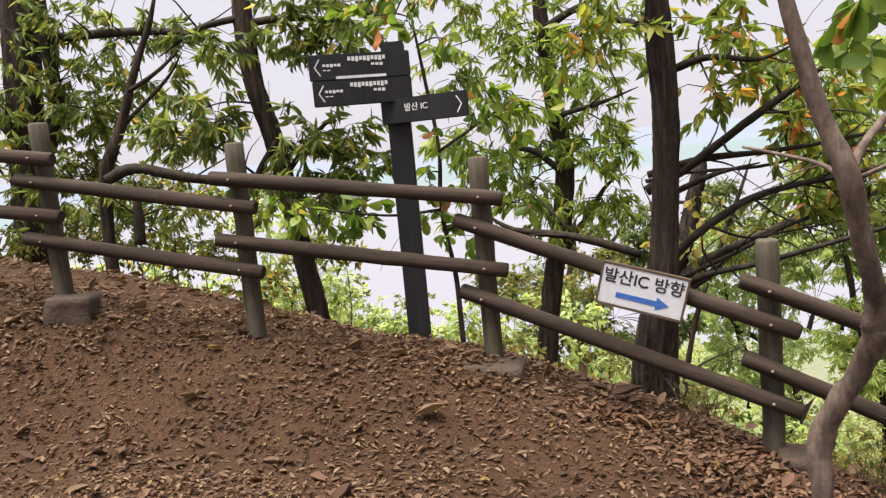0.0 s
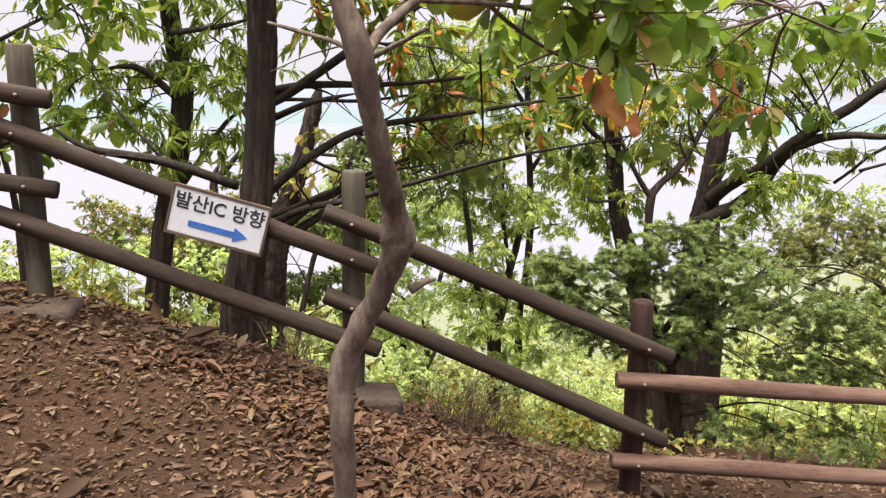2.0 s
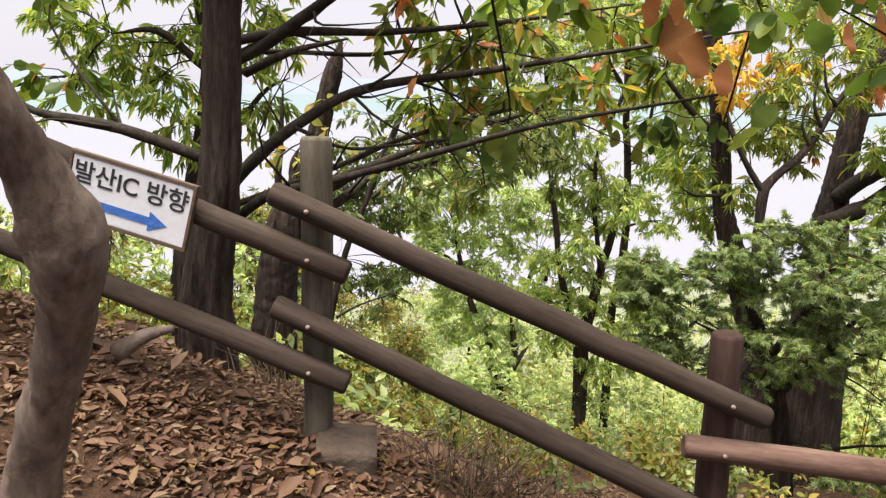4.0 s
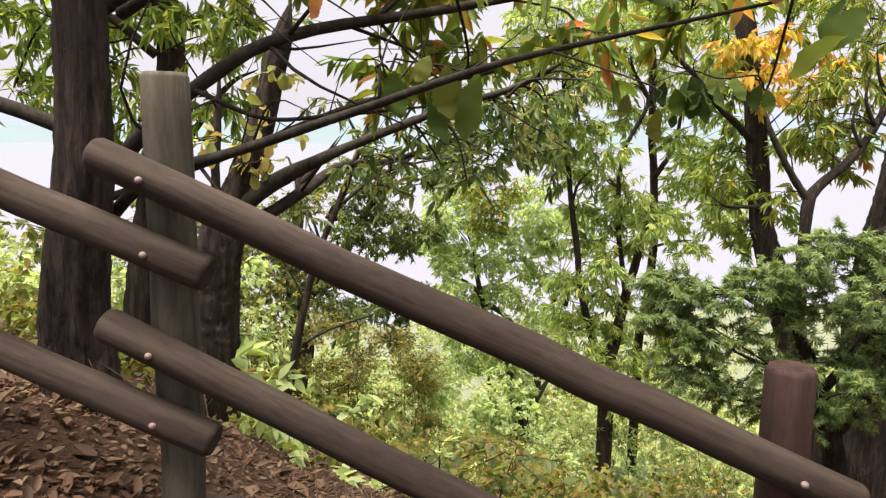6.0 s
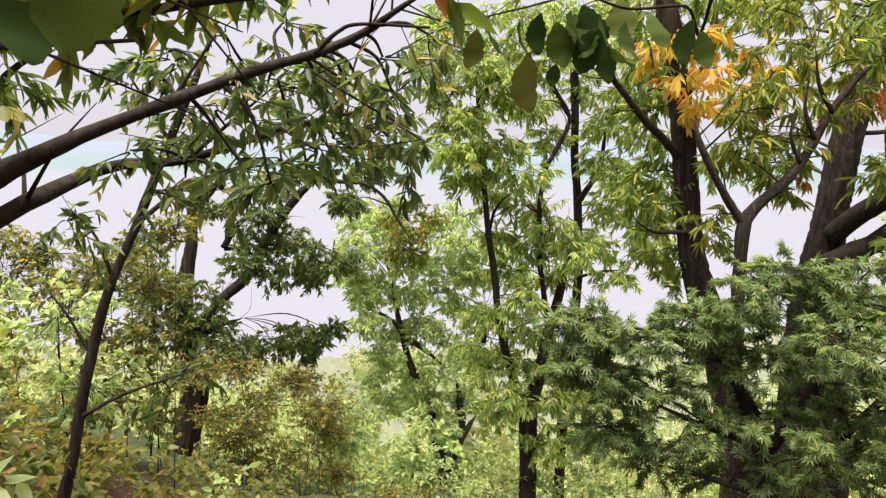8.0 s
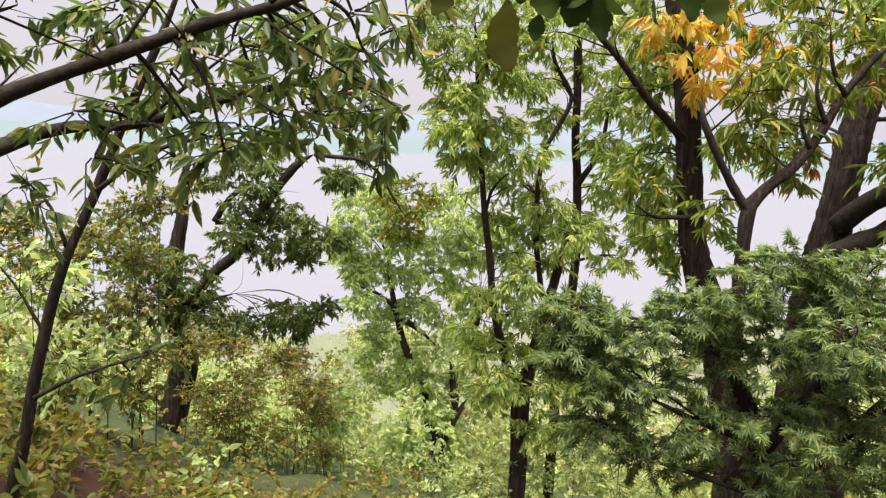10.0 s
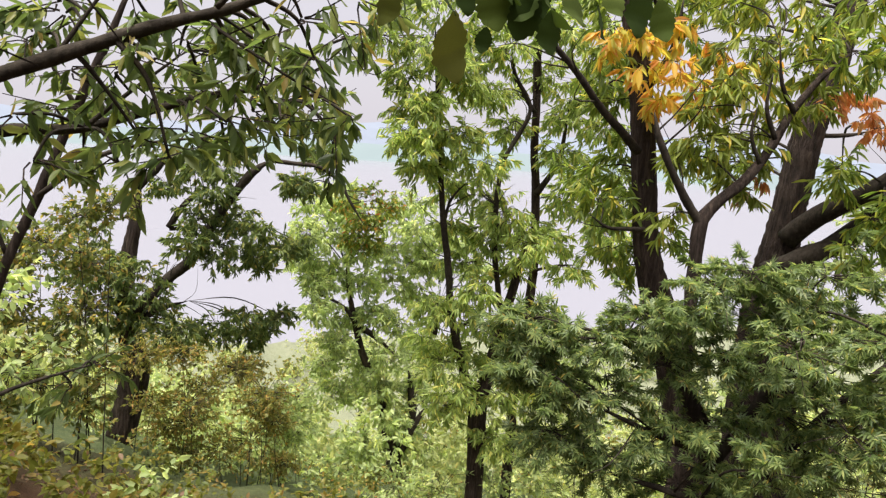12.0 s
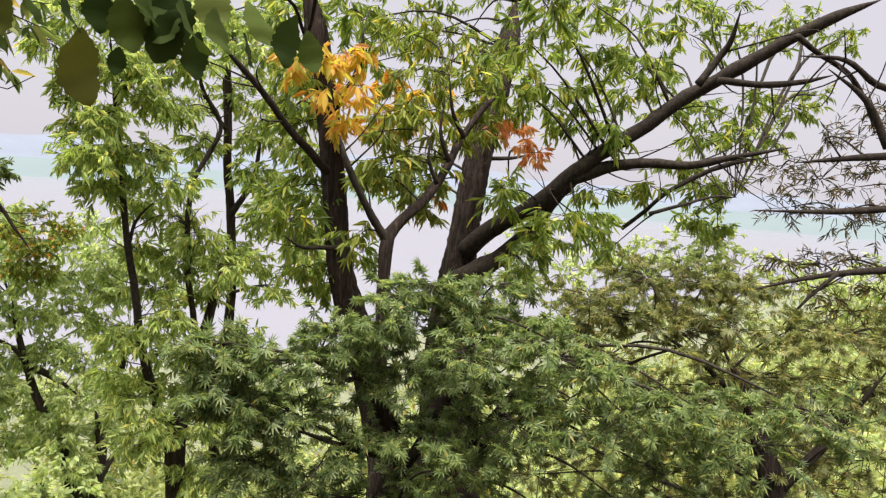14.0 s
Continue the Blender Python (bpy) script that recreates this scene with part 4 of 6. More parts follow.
tree('tree', 'big oak with long low limbs reaching sideways', 'trees on the slope',
     trunk=[(1.51, 6.05, -0.83, 0.153), (1.53, 6.05, -0.49, 0.138), (1.55, 6.05, -0.22, 0.126), (1.57, 6.05, 0.01, 0.115), (1.61, 6.05, 0.23, 0.105), (1.67, 6.05, 0.39, 0.077), (1.75, 6.05, 0.59, 0.07), (1.81, 6.05, 0.76, 0.063), (1.86, 6.05, 0.96, 0.057), (1.91, 6.05, 1.15, 0.051), (1.96, 6.05, 1.33, 0.045)],
     limbs=[[(1.66, 6.05, 0.28, 0.05), (1.73, 6.0, 0.37, 0.045), (1.91, 5.95, 0.5, 0.04), (2.17, 5.85, 0.63, 0.024), (2.45, 5.78, 0.75, 0.021), (2.7, 5.7, 0.85, 0.018), (2.89, 5.62, 0.91, 0.015), (3.02, 5.55, 0.97, 0.013), (3.09, 5.47, 1.02, 0.01), (3.19, 5.4, 1.09, 0.008)], [(1.65, 6.05, 0.17, 0.04), (1.73, 6.03, 0.24, 0.036), (1.98, 6.0, 0.41, 0.031), (2.22, 6.3, 0.53, 0.021), (2.48, 6.25, 0.56, 0.017), (2.8, 6.2, 0.67, 0.014), (3.05, 6.15, 0.74, 0.01), (3.17, 6.1, 0.77, 0.007)], [(1.58, 6.1, 0.27, 0.025), (1.58, 6.1, 0.54, 0.022), (1.6, 6.1, 0.76, 0.018), (1.62, 6.1, 1.06, 0.015)]] + [[(2.85, 5.4, 0.88, 0.008), (2.91, 5.37, 0.94, 0.006), (2.97, 5.33, 0.96, 0.005), (3.16, 5.3, 0.96, 0.003)], [(2.49, 6.2, 0.56, 0.009), (2.63, 6.2, 0.69, 0.007), (2.78, 6.2, 0.82, 0.005)], [(2.79, 6.1, 0.67, 0.007), (2.96, 6.1, 0.72, 0.005), (3.13, 6.1, 0.7, 0.003)], [(2.45, 5.8, 0.75, 0.008), (2.52, 5.8, 0.86, 0.006), (2.59, 5.8, 0.97, 0.004)]],
     clumps=[(2.37, 6.05, 0.83, 0.05), (2.46, 6.14, 0.74, 0.05), (2.6, 6.01, 0.74, 0.05), (2.7, 5.89, 0.78, 0.04), (2.8, 5.95, 0.85, 0.05), (2.93, 6.3, 0.85, 0.05), (2.98, 5.78, 0.86, 0.04), (3.06, 5.75, 0.8, 0.04), (3.14, 5.66, 0.81, 0.03), (2.4, 6.25, 0.62, 0.05), (2.52, 6.34, 0.61, 0.04), (2.67, 5.82, 0.55, 0.04), (2.8, 5.84, 0.57, 0.04), (2.91, 5.79, 0.61, 0.04), (3.02, 6.07, 0.65, 0.04), (3.1, 5.99, 0.63, 0.04), (3.26, 6.22, 0.67, 0.04), (3.24, 5.8, 0.6, 0.03), (2.87, 6.26, 0.76, 0.05), (2.96, 5.97, 0.7, 0.04), (3.09, 6.22, 0.76, 0.04), (2.75, 6.21, 0.7, 0.05), (2.48, 6.29, 0.49, 0.05), (2.37, 6.0, 0.46, 0.05)] + [(2.31, 6.08, 0.59, 0.05), (2.83, 6.04, 0.94, 0.05), (2.66, 5.78, 0.88, 0.04), (2.46, 6.0, 0.9, 0.05), (2.95, 6.3, 0.51, 0.04), (3.07, 6.29, 0.57, 0.04), (2.75, 5.67, 0.5, 0.03), (3.18, 6.11, 0.73, 0.04), (2.61, 5.88, 0.47, 0.04), (3.28, 5.75, 0.65, 0.02), (2.97, 5.75, 0.76, 0.03), (2.44, 5.98, 0.93, 0.06), (2.63, 6.08, 1.01, 0.06), (2.8, 5.81, 1.02, 0.06), (2.9, 5.73, 0.84, 0.04), (3.03, 5.81, 0.83, 0.04), (3.24, 6.0, 0.82, 0.04), (3.31, 5.95, 0.92, 0.04), (3.08, 5.54, 0.9, 0.04), (3.26, 5.63, 0.99, 0.05)],
     style=LANCE_NEAR, sprays=3, bark=bark_dark)

tree('tree', 'thin crooked young tree beside the path', 'trees on the slope',
     trunk=[(1.1, 2.5, 0.15, 0.031), (1.08, 2.46, 0.39, 0.031), (1.085, 2.48, 0.52, 0.035), (1.11, 2.46, 0.62, 0.032), (1.14, 2.42, 0.7, 0.029), (1.17, 2.38, 0.8, 0.03), (1.18, 2.35, 0.86, 0.038), (1.18, 2.34, 0.9, 0.041), (1.165, 2.32, 0.96, 0.03), (1.15, 2.3, 1.0, 0.027), (1.11, 2.26, 1.1, 0.025), (1.08, 2.24, 1.2, 0.025), (1.05, 2.22, 1.3, 0.027), (1.02, 2.24, 1.4, 0.023), (0.99, 2.25, 1.5, 0.021), (0.93, 2.26, 1.75, 0.018), (0.88, 2.27, 2.09, 0.009)],
     limbs=[[(1.06, 2.24, 1.28, 0.014), (1.14, 2.32, 1.36, 0.012), (1.25, 2.39, 1.44, 0.011), (1.41, 2.42, 1.57, 0.009), (1.64, 2.42, 1.78, 0.006)], [(1.06, 2.24, 1.28, 0.007), (1.12, 2.16, 1.32, 0.005), (1.14, 2.08, 1.34, 0.003)], [(1.06, 2.25, 1.29, 0.008), (1.05, 2.4, 1.33, 0.006), (0.94, 2.58, 1.38, 0.004)], [(1.22, 2.36, 0.76, 0.011), (1.25, 2.35, 0.78, 0.008), (1.28, 2.34, 0.79, 0.003)], [(1.28, 2.45, 1.44, 0.008), (1.61, 2.64, 1.47, 0.007), (2.03, 2.8, 1.46, 0.007), (2.56, 2.92, 1.47, 0.006), (3.12, 3.03, 1.6, 0.004)], [(1.4, 2.51, 1.51, 0.007), (1.72, 2.75, 1.41, 0.006), (2.1, 2.95, 1.33, 0.005), (2.52, 3.15, 1.37, 0.004)]] + [[(1.45, 2.49, 1.58, 0.009), (1.99, 2.61, 1.63, 0.008), (2.55, 2.71, 1.57, 0.006), (3.12, 2.81, 1.49, 0.003)]],
     clumps=[(2.28, 3.87, 1.64, 0.14), (2.54, 3.78, 1.61, 0.14), (2.79, 3.68, 1.66, 0.14), (3.04, 3.58, 1.58, 0.14), (3.27, 3.5, 1.63, 0.14), (3.48, 3.41, 1.58, 0.14), (3.68, 3.34, 1.58, 0.14), (3.15, 3.54, 1.39, 0.11), (2.76, 3.69, 1.39, 0.11), (3.43, 3.44, 1.22, 0.07), (2.54, 3.78, 1.89, 0.19), (3.04, 3.58, 1.89, 0.19), (3.5, 3.41, 1.87, 0.19), (2.94, 3.62, 1.33, 0.08), (3.83, 3.28, 1.69, 0.17), (2.32, 3.86, 1.37, 0.07), (1.32, 2.69, 1.8, 0.1), (1.45, 2.66, 1.78, 0.12), (1.59, 2.64, 1.72, 0.12), (1.72, 2.61, 1.77, 0.12), (1.85, 2.58, 1.69, 0.12), (1.99, 2.55, 1.75, 0.12), (2.06, 2.54, 1.61, 0.1), (1.92, 2.57, 1.55, 0.1)] + [(1.78, 2.59, 1.58, 0.09), (1.66, 2.62, 1.57, 0.08), (1.51, 2.65, 1.64, 0.08), (1.98, 2.55, 1.43, 0.08), (1.85, 2.58, 1.45, 0.06), (1.4, 2.67, 1.66, 0.08)],
     style=ROUND, sprays=4, bark=bark_pale)

tree('tree', 'forked slope tree with dense drooping narrow leaves', 'trees on the slope',
     trunk=[(2.09, 16.28, -4.89, 0.223), (2.23, 16.28, -4.31, 0.224), (2.38, 16.28, -3.49, 0.226), (2.28, 16.28, -2.77, 0.172), (2.21, 16.28, -2.11, 0.146), (2.27, 16.28, -1.54, 0.121), (2.36, 16.28, -1.00, 0.097), (2.38, 16.28, -0.41, 0.072), (2.51, 16.28, -0.08, 0.049)],
     limbs=[[(2.25, 16.16, -2.55, 0.110), (2.56, 16.07, -2.25, 0.101), (2.89, 15.98, -1.86, 0.093), (3.18, 15.89, -1.58, 0.085), (3.50, 15.78, -1.00, 0.077), (3.88, 15.69, -0.38, 0.070), (4.16, 15.60, -0.04, 0.063), (4.38, 15.51, 0.11, 0.055)], [(4.38, 15.51, 0.11, 0.041), (4.72, 15.46, 0.08, 0.037), (5.12, 15.41, 0.05, 0.032), (5.44, 15.36, -0.17, 0.028), (5.65, 15.30, -0.52, 0.023), (5.88, 15.25, -0.87, 0.019)], [(2.87, 16.03, -1.06, 0.058), (3.05, 15.94, -0.73, 0.046), (3.25, 15.86, -0.51, 0.035), (3.47, 15.77, -0.35, 0.023)], [(2.38, 16.28, -0.44, 0.079), (2.65, 16.19, -0.17, 0.062), (2.86, 16.12, 0.11, 0.045), (3.10, 16.03, 0.46, 0.028)]] + [[(2.30, 16.16, -2.69, 0.080), (2.72, 16.16, -2.44, 0.052), (3.19, 16.16, -2.30, 0.025)], [(2.21, 16.28, -2.20, 0.070), (1.80, 16.03, -1.68, 0.046), (1.44, 15.77, -1.30, 0.023)], [(2.87, 16.03, -1.09, 0.034), (3.30, 16.03, -1.05, 0.027), (3.83, 16.03, -1.01, 0.021), (4.20, 16.03, -1.02, 0.014)]],
     clumps=[(3.16, 15.37, -1.17, 0.348), (3.58, 15.56, -1.32, 0.361), (4.01, 16.28, -1.53, 0.335), (4.32, 16.00, -1.53, 0.258), (4.58, 15.37, -1.28, 0.181), (3.25, 15.81, -0.87, 0.245), (3.81, 15.87, -0.86, 0.284), (4.14, 15.46, -1.02, 0.245), (4.99, 16.21, -1.33, 0.142), (2.43, 15.39, -1.75, 0.413), (2.06, 15.76, -1.64, 0.387), (1.70, 15.92, -1.76, 0.387), (2.59, 15.81, -2.33, 0.387), (2.29, 16.01, -2.51, 0.400), (3.17, 16.21, -2.79, 0.387), (3.69, 16.49, -2.86, 0.413), (4.02, 15.61, -2.52, 0.310), (3.29, 16.09, -0.12, 0.284), (2.86, 16.16, -0.42, 0.232), (3.65, 15.63, -0.07, 0.245), (4.69, 15.25, -0.17, 0.142), (5.16, 16.50, -0.35, 0.142), (5.16, 15.64, 0.23, 0.194), (5.44, 15.65, 0.29, 0.155)] + [(1.61, 16.40, -1.21, 0.400), (1.34, 16.01, -1.51, 0.387), (1.89, 15.86, -2.20, 0.387), (1.54, 16.25, -2.55, 0.400), (2.89, 15.29, -2.70, 0.284), (4.27, 16.17, -2.88, 0.245), (4.58, 15.73, -2.48, 0.142), (3.50, 15.37, -0.41, 0.181)],
     style=LANCE_DEEP, sprays=38, bark=bark_dark)

tree('tree', 'thin bare sapling leaning over the slope', 'trees on the slope',
     trunk=[(1.89, 6.9, -1.1, 0.03), (1.94, 6.9, -0.87, 0.027), (2.01, 6.9, -0.49, 0.025), (2.12, 6.9, -0.07, 0.022), (2.26, 6.9, 0.27, 0.02), (2.4, 6.9, 0.63, 0.019), (2.52, 6.9, 0.92, 0.017), (2.62, 6.9, 1.18, 0.016)],
     limbs=[[(2.01, 6.8, -0.61, 0.012), (2.14, 6.8, -0.54, 0.009), (2.28, 6.8, -0.49, 0.007), (2.46, 6.8, -0.44, 0.004)], [(2.14, 6.9, 0.01, 0.01), (2.08, 6.9, 0.19, 0.007), (2.0, 6.9, 0.29, 0.004)], [(2.27, 6.8, 0.27, 0.012), (2.47, 6.8, 0.43, 0.01), (2.7, 6.8, 0.51, 0.008), (2.95, 6.8, 0.55, 0.005)], [(2.4, 6.9, 0.63, 0.011), (2.32, 6.9, 0.78, 0.008), (2.25, 6.9, 0.9, 0.004)], [(2.04, 6.9, -0.36, 0.009), (1.95, 6.9, -0.17, 0.006), (1.88, 6.9, -0.06, 0.004)]],
     clumps=[(2.04, 6.87, 0.2, 0.04), (1.95, 6.99, 0.26, 0.04), (2.45, 7.0, -0.5, 0.04), (2.38, 6.88, -0.54, 0.03), (2.7, 6.96, 0.48, 0.04), (2.92, 6.97, 0.54, 0.04), (2.25, 6.84, 0.87, 0.05), (2.5, 6.96, 0.64, 0.05)],
     style=LANCE_NEAR, sprays=5, bark=bark_dark)

tree('tree', 'light green tree with u-shaped fork on the slope', 'trees on the slope',
     trunk=[(8.11, 19.5, -7.55, 0.186), (8.01, 19.5, -7.04, 0.183), (7.87, 19.5, -6.46, 0.139), (7.73, 19.5, -5.88, 0.123), (7.64, 19.5, -5.28, 0.108), (7.33, 19.5, -4.8, 0.093), (7.09, 19.5, -4.28, 0.079), (6.9, 19.5, -3.6, 0.065), (6.74, 19.5, -2.94, 0.051), (6.63, 19.5, -2.3, 0.038)],
     limbs=[[(8.01, 19.4, -6.89, 0.126), (8.27, 19.4, -6.52, 0.112), (8.4, 19.4, -5.89, 0.097), (8.32, 19.4, -5.26, 0.082), (8.21, 19.4, -4.7, 0.067)], [(8.23, 19.3, -6.45, 0.083), (8.54, 19.3, -5.91, 0.062), (8.77, 19.3, -5.6, 0.041)], [(7.58, 19.6, -7.08, 0.085), (7.3, 19.6, -6.45, 0.074), (7.18, 19.6, -5.95, 0.064), (7.15, 19.6, -5.56, 0.054)], [(6.85, 19.3, -3.58, 0.051), (6.6, 19.3, -3.22, 0.04), (6.14, 19.3, -2.96, 0.029), (5.77, 19.3, -2.89, 0.019)], [(6.9, 19.3, -3.62, 0.077), (7.36, 19.3, -3.93, 0.062), (7.93, 19.3, -4.44, 0.046)], [(8.65, 19.3, -3.87, 0.067), (8.79, 19.3, -3.39, 0.053), (8.86, 19.3, -3.12, 0.04)]],
     clumps=[(5.96, 19.76, -1.01, 0.43), (6.55, 20.19, -0.78, 0.39), (5.66, 19.03, -1.49, 0.39), (6.42, 19.71, -1.69, 0.46), (6.88, 19.18, -1.86, 0.43), (7.84, 19.89, -1.23, 0.45), (8.29, 19.86, -0.88, 0.45), (8.2, 19.05, -1.44, 0.43), (7.79, 20.03, -1.98, 0.48), (8.28, 19.75, -2.2, 0.48), (5.76, 19.79, -2.23, 0.33), (6.4, 20.01, -2.52, 0.45), (6.98, 19.39, -2.66, 0.43), (7.8, 19.91, -2.77, 0.48), (8.6, 20.11, -3.1, 0.49), (5.94, 18.86, -3.11, 0.37), (6.79, 20.06, -3.61, 0.4), (7.27, 19.33, -3.44, 0.44), (8.0, 19.47, -3.69, 0.45), (7.6, 18.93, -4.26, 0.44), (7.26, 19.82, -4.65, 0.35), (6.48, 19.17, -3.96, 0.31), (8.76, 20.09, -4.51, 0.48), (7.45, 19.14, -5.12, 0.29)] + [(8.5, 19.6, -5.34, 0.33), (5.95, 19.34, -2.65, 0.3), (6.72, 19.68, -1.17, 0.36), (8.44, 19.02, -2.2, 0.38), (8.65, 18.99, -1.55, 0.38), (9.51, 19.89, -1.66, 0.41), (9.94, 19.9, -2.36, 0.36), (6.64, 19.61, -5.23, 0.4), (6.4, 20.17, -4.72, 0.3), (7.09, 19.03, -6.4, 0.35), (9.13, 20.06, -6.87, 0.5), (7.84, 18.97, -5.76, 0.27)],
     style=LANCE_LIGHT, sprays=62, bark=bark_dark)

tree('tree', 'dark forked tree with bright drooping leaves', 'trees on the slope',
     trunk=[(7.17, 13.0, -4.83, 0.131), (7.16, 13.0, -3.94, 0.131), (7.13, 13.0, -3.16, 0.132), (7.25, 13.0, -2.79, 0.097), (7.31, 13.0, -2.48, 0.086), (7.41, 13.0, -1.97, 0.074), (7.55, 13.0, -1.47, 0.063), (7.67, 13.0, -0.96, 0.052), (7.81, 13.0, -0.57, 0.041)],
     limbs=[[(7.1, 13.0, -3.21, 0.077), (6.92, 12.97, -2.86, 0.07), (6.75, 12.94, -2.4, 0.065), (6.64, 12.91, -2.08, 0.059), (6.53, 12.88, -1.62, 0.054), (6.45, 12.85, -1.09, 0.049), (6.33, 12.82, -0.54, 0.044), (6.22, 12.79, 0.22, 0.039), (6.14, 12.76, 0.85, 0.035), (6.07, 12.73, 1.46, 0.031), (5.98, 12.7, 2.09, 0.026)], [(7.35, 12.9, -1.94, 0.049), (7.24, 12.86, -1.42, 0.045), (7.13, 12.82, -0.92, 0.042), (7.08, 12.79, -0.36, 0.038), (7.1, 12.75, 0.31, 0.035), (7.27, 12.71, 0.7, 0.032), (7.43, 12.68, 1.12, 0.03), (7.14, 12.64, 1.54, 0.026), (7.03, 12.6, 1.94, 0.023)], [(6.7, 13.0, -2.12, 0.033), (6.91, 13.0, -1.91, 0.027), (7.25, 13.0, -1.8, 0.021)]] + [[(6.38, 13.0, -2.11, 0.036), (6.42, 13.0, -1.85, 0.03), (6.46, 13.0, -1.69, 0.024)], [(6.36, 12.9, -0.51, 0.027), (6.46, 12.9, -0.16, 0.019), (6.73, 12.9, 0.12, 0.012)]],
     clumps=[(6.14, 12.74, 0.63, 0.26), (5.71, 12.4, 0.66, 0.22), (6.37, 12.53, 0.72, 0.24), (6.69, 12.56, 0.37, 0.27), (6.52, 13.33, 0.04, 0.24), (5.85, 12.45, 1.07, 0.23), (6.47, 12.66, 1.35, 0.24), (5.67, 12.89, 1.36, 0.24), (7.16, 13.32, 1.32, 0.26), (7.54, 13.46, 0.87, 0.22), (7.0, 13.15, -0.12, 0.27), (7.12, 12.56, -0.29, 0.26), (7.04, 12.95, -0.74, 0.22), (6.84, 13.15, -1.1, 0.28), (6.7, 12.36, -1.35, 0.26), (7.55, 13.12, -1.18, 0.22), (6.22, 12.74, -1.66, 0.22), (6.8, 13.01, -1.82, 0.28), (7.23, 13.1, -2.06, 0.23), (7.01, 13.1, -2.4, 0.28), (6.51, 12.93, -2.49, 0.28), (7.37, 12.97, -2.54, 0.2), (7.0, 12.54, 1.86, 0.29), (6.54, 12.89, 2.03, 0.3)] + [(5.88, 12.45, 1.74, 0.28), (5.45, 12.88, 1.87, 0.26), (5.78, 12.94, 0.56, 0.18), (6.62, 13.23, -0.59, 0.19), (5.93, 12.77, 0.28, 0.17), (7.38, 12.32, -0.68, 0.26), (7.41, 12.93, -0.53, 0.21), (6.6, 12.55, -2.78, 0.27), (6.62, 13.19, -3.27, 0.29), (7.32, 12.77, -2.98, 0.22), (7.28, 12.76, -3.58, 0.29), (6.45, 13.39, -2.29, 0.2), (5.46, 12.77, 2.31, 0.3), (6.04, 12.72, 2.38, 0.3), (6.67, 12.72, 2.46, 0.31), (5.8, 12.88, 1.01, 0.2), (6.14, 12.41, 1.59, 0.22), (6.75, 12.96, 1.76, 0.24)],
     style=LANCE_MID, sprays=34, bark=bark_dark)

tree('tree', 'slim straight trunk with bright drooping leaves', 'trees on the slope',
     trunk=[(7.91, 13.4, -5.13, 0.081), (7.91, 13.4, -3.62, 0.075), (7.91, 13.4, -2.79, 0.071), (8.02, 13.4, -2.16, 0.068), (8.06, 13.4, -1.54, 0.066), (8.07, 13.4, -1.05, 0.063), (7.99, 13.4, 0.02, 0.06), (7.92, 13.4, 0.52, 0.058), (7.89, 13.4, 1.18, 0.056), (7.83, 13.4, 1.99, 0.054), (7.73, 13.4, 2.69, 0.052)],
     limbs=[[(7.95, 13.3, -0.1, 0.047), (8.26, 13.3, 0.36, 0.037), (8.35, 13.3, 0.87, 0.027), (8.39, 13.3, 1.39, 0.017)], [(8.01, 13.3, -1.25, 0.026), (8.41, 13.3, -1.17, 0.02), (8.86, 13.3, -1.16, 0.013)], [(7.83, 13.3, 1.09, 0.034), (7.5, 13.3, 1.47, 0.025), (7.32, 13.3, 1.93, 0.017)]],
     clumps=[(8.6, 13.71, -0.83, 0.27), (8.01, 13.28, -0.69, 0.29), (8.57, 13.49, -0.18, 0.3), (8.86, 13.74, 0.3, 0.33), (9.11, 13.61, -0.31, 0.29), (8.43, 13.49, 1.1, 0.3), (8.15, 13.58, 1.67, 0.32), (8.77, 13.58, 1.72, 0.32), (8.72, 12.9, 0.96, 0.31), (7.76, 13.18, 2.35, 0.34), (8.49, 13.01, -1.2, 0.21), (8.02, 12.91, -1.82, 0.24), (8.13, 13.29, -2.36, 0.26), (8.11, 12.98, 0.55, 0.25), (9.29, 13.34, 0.26, 0.31), (8.77, 13.3, 2.32, 0.36), (7.88, 12.72, 2.16, 0.33), (7.97, 13.13, -3.06, 0.25), (8.35, 13.07, -2.79, 0.25), (8.3, 13.45, -3.85, 0.28), (8.87, 12.71, -0.63, 0.22), (8.29, 12.8, 1.28, 0.25), (9.06, 13.21, 1.85, 0.27), (9.29, 13.09, -0.33, 0.25)] + [(7.57, 13.4, 2.67, 0.34), (8.08, 13.0, 2.68, 0.34), (8.43, 12.84, 2.77, 0.34), (7.47, 13.72, 2.54, 0.35)],
     style=LANCE_MID, sprays=33, bark=bark_dark)

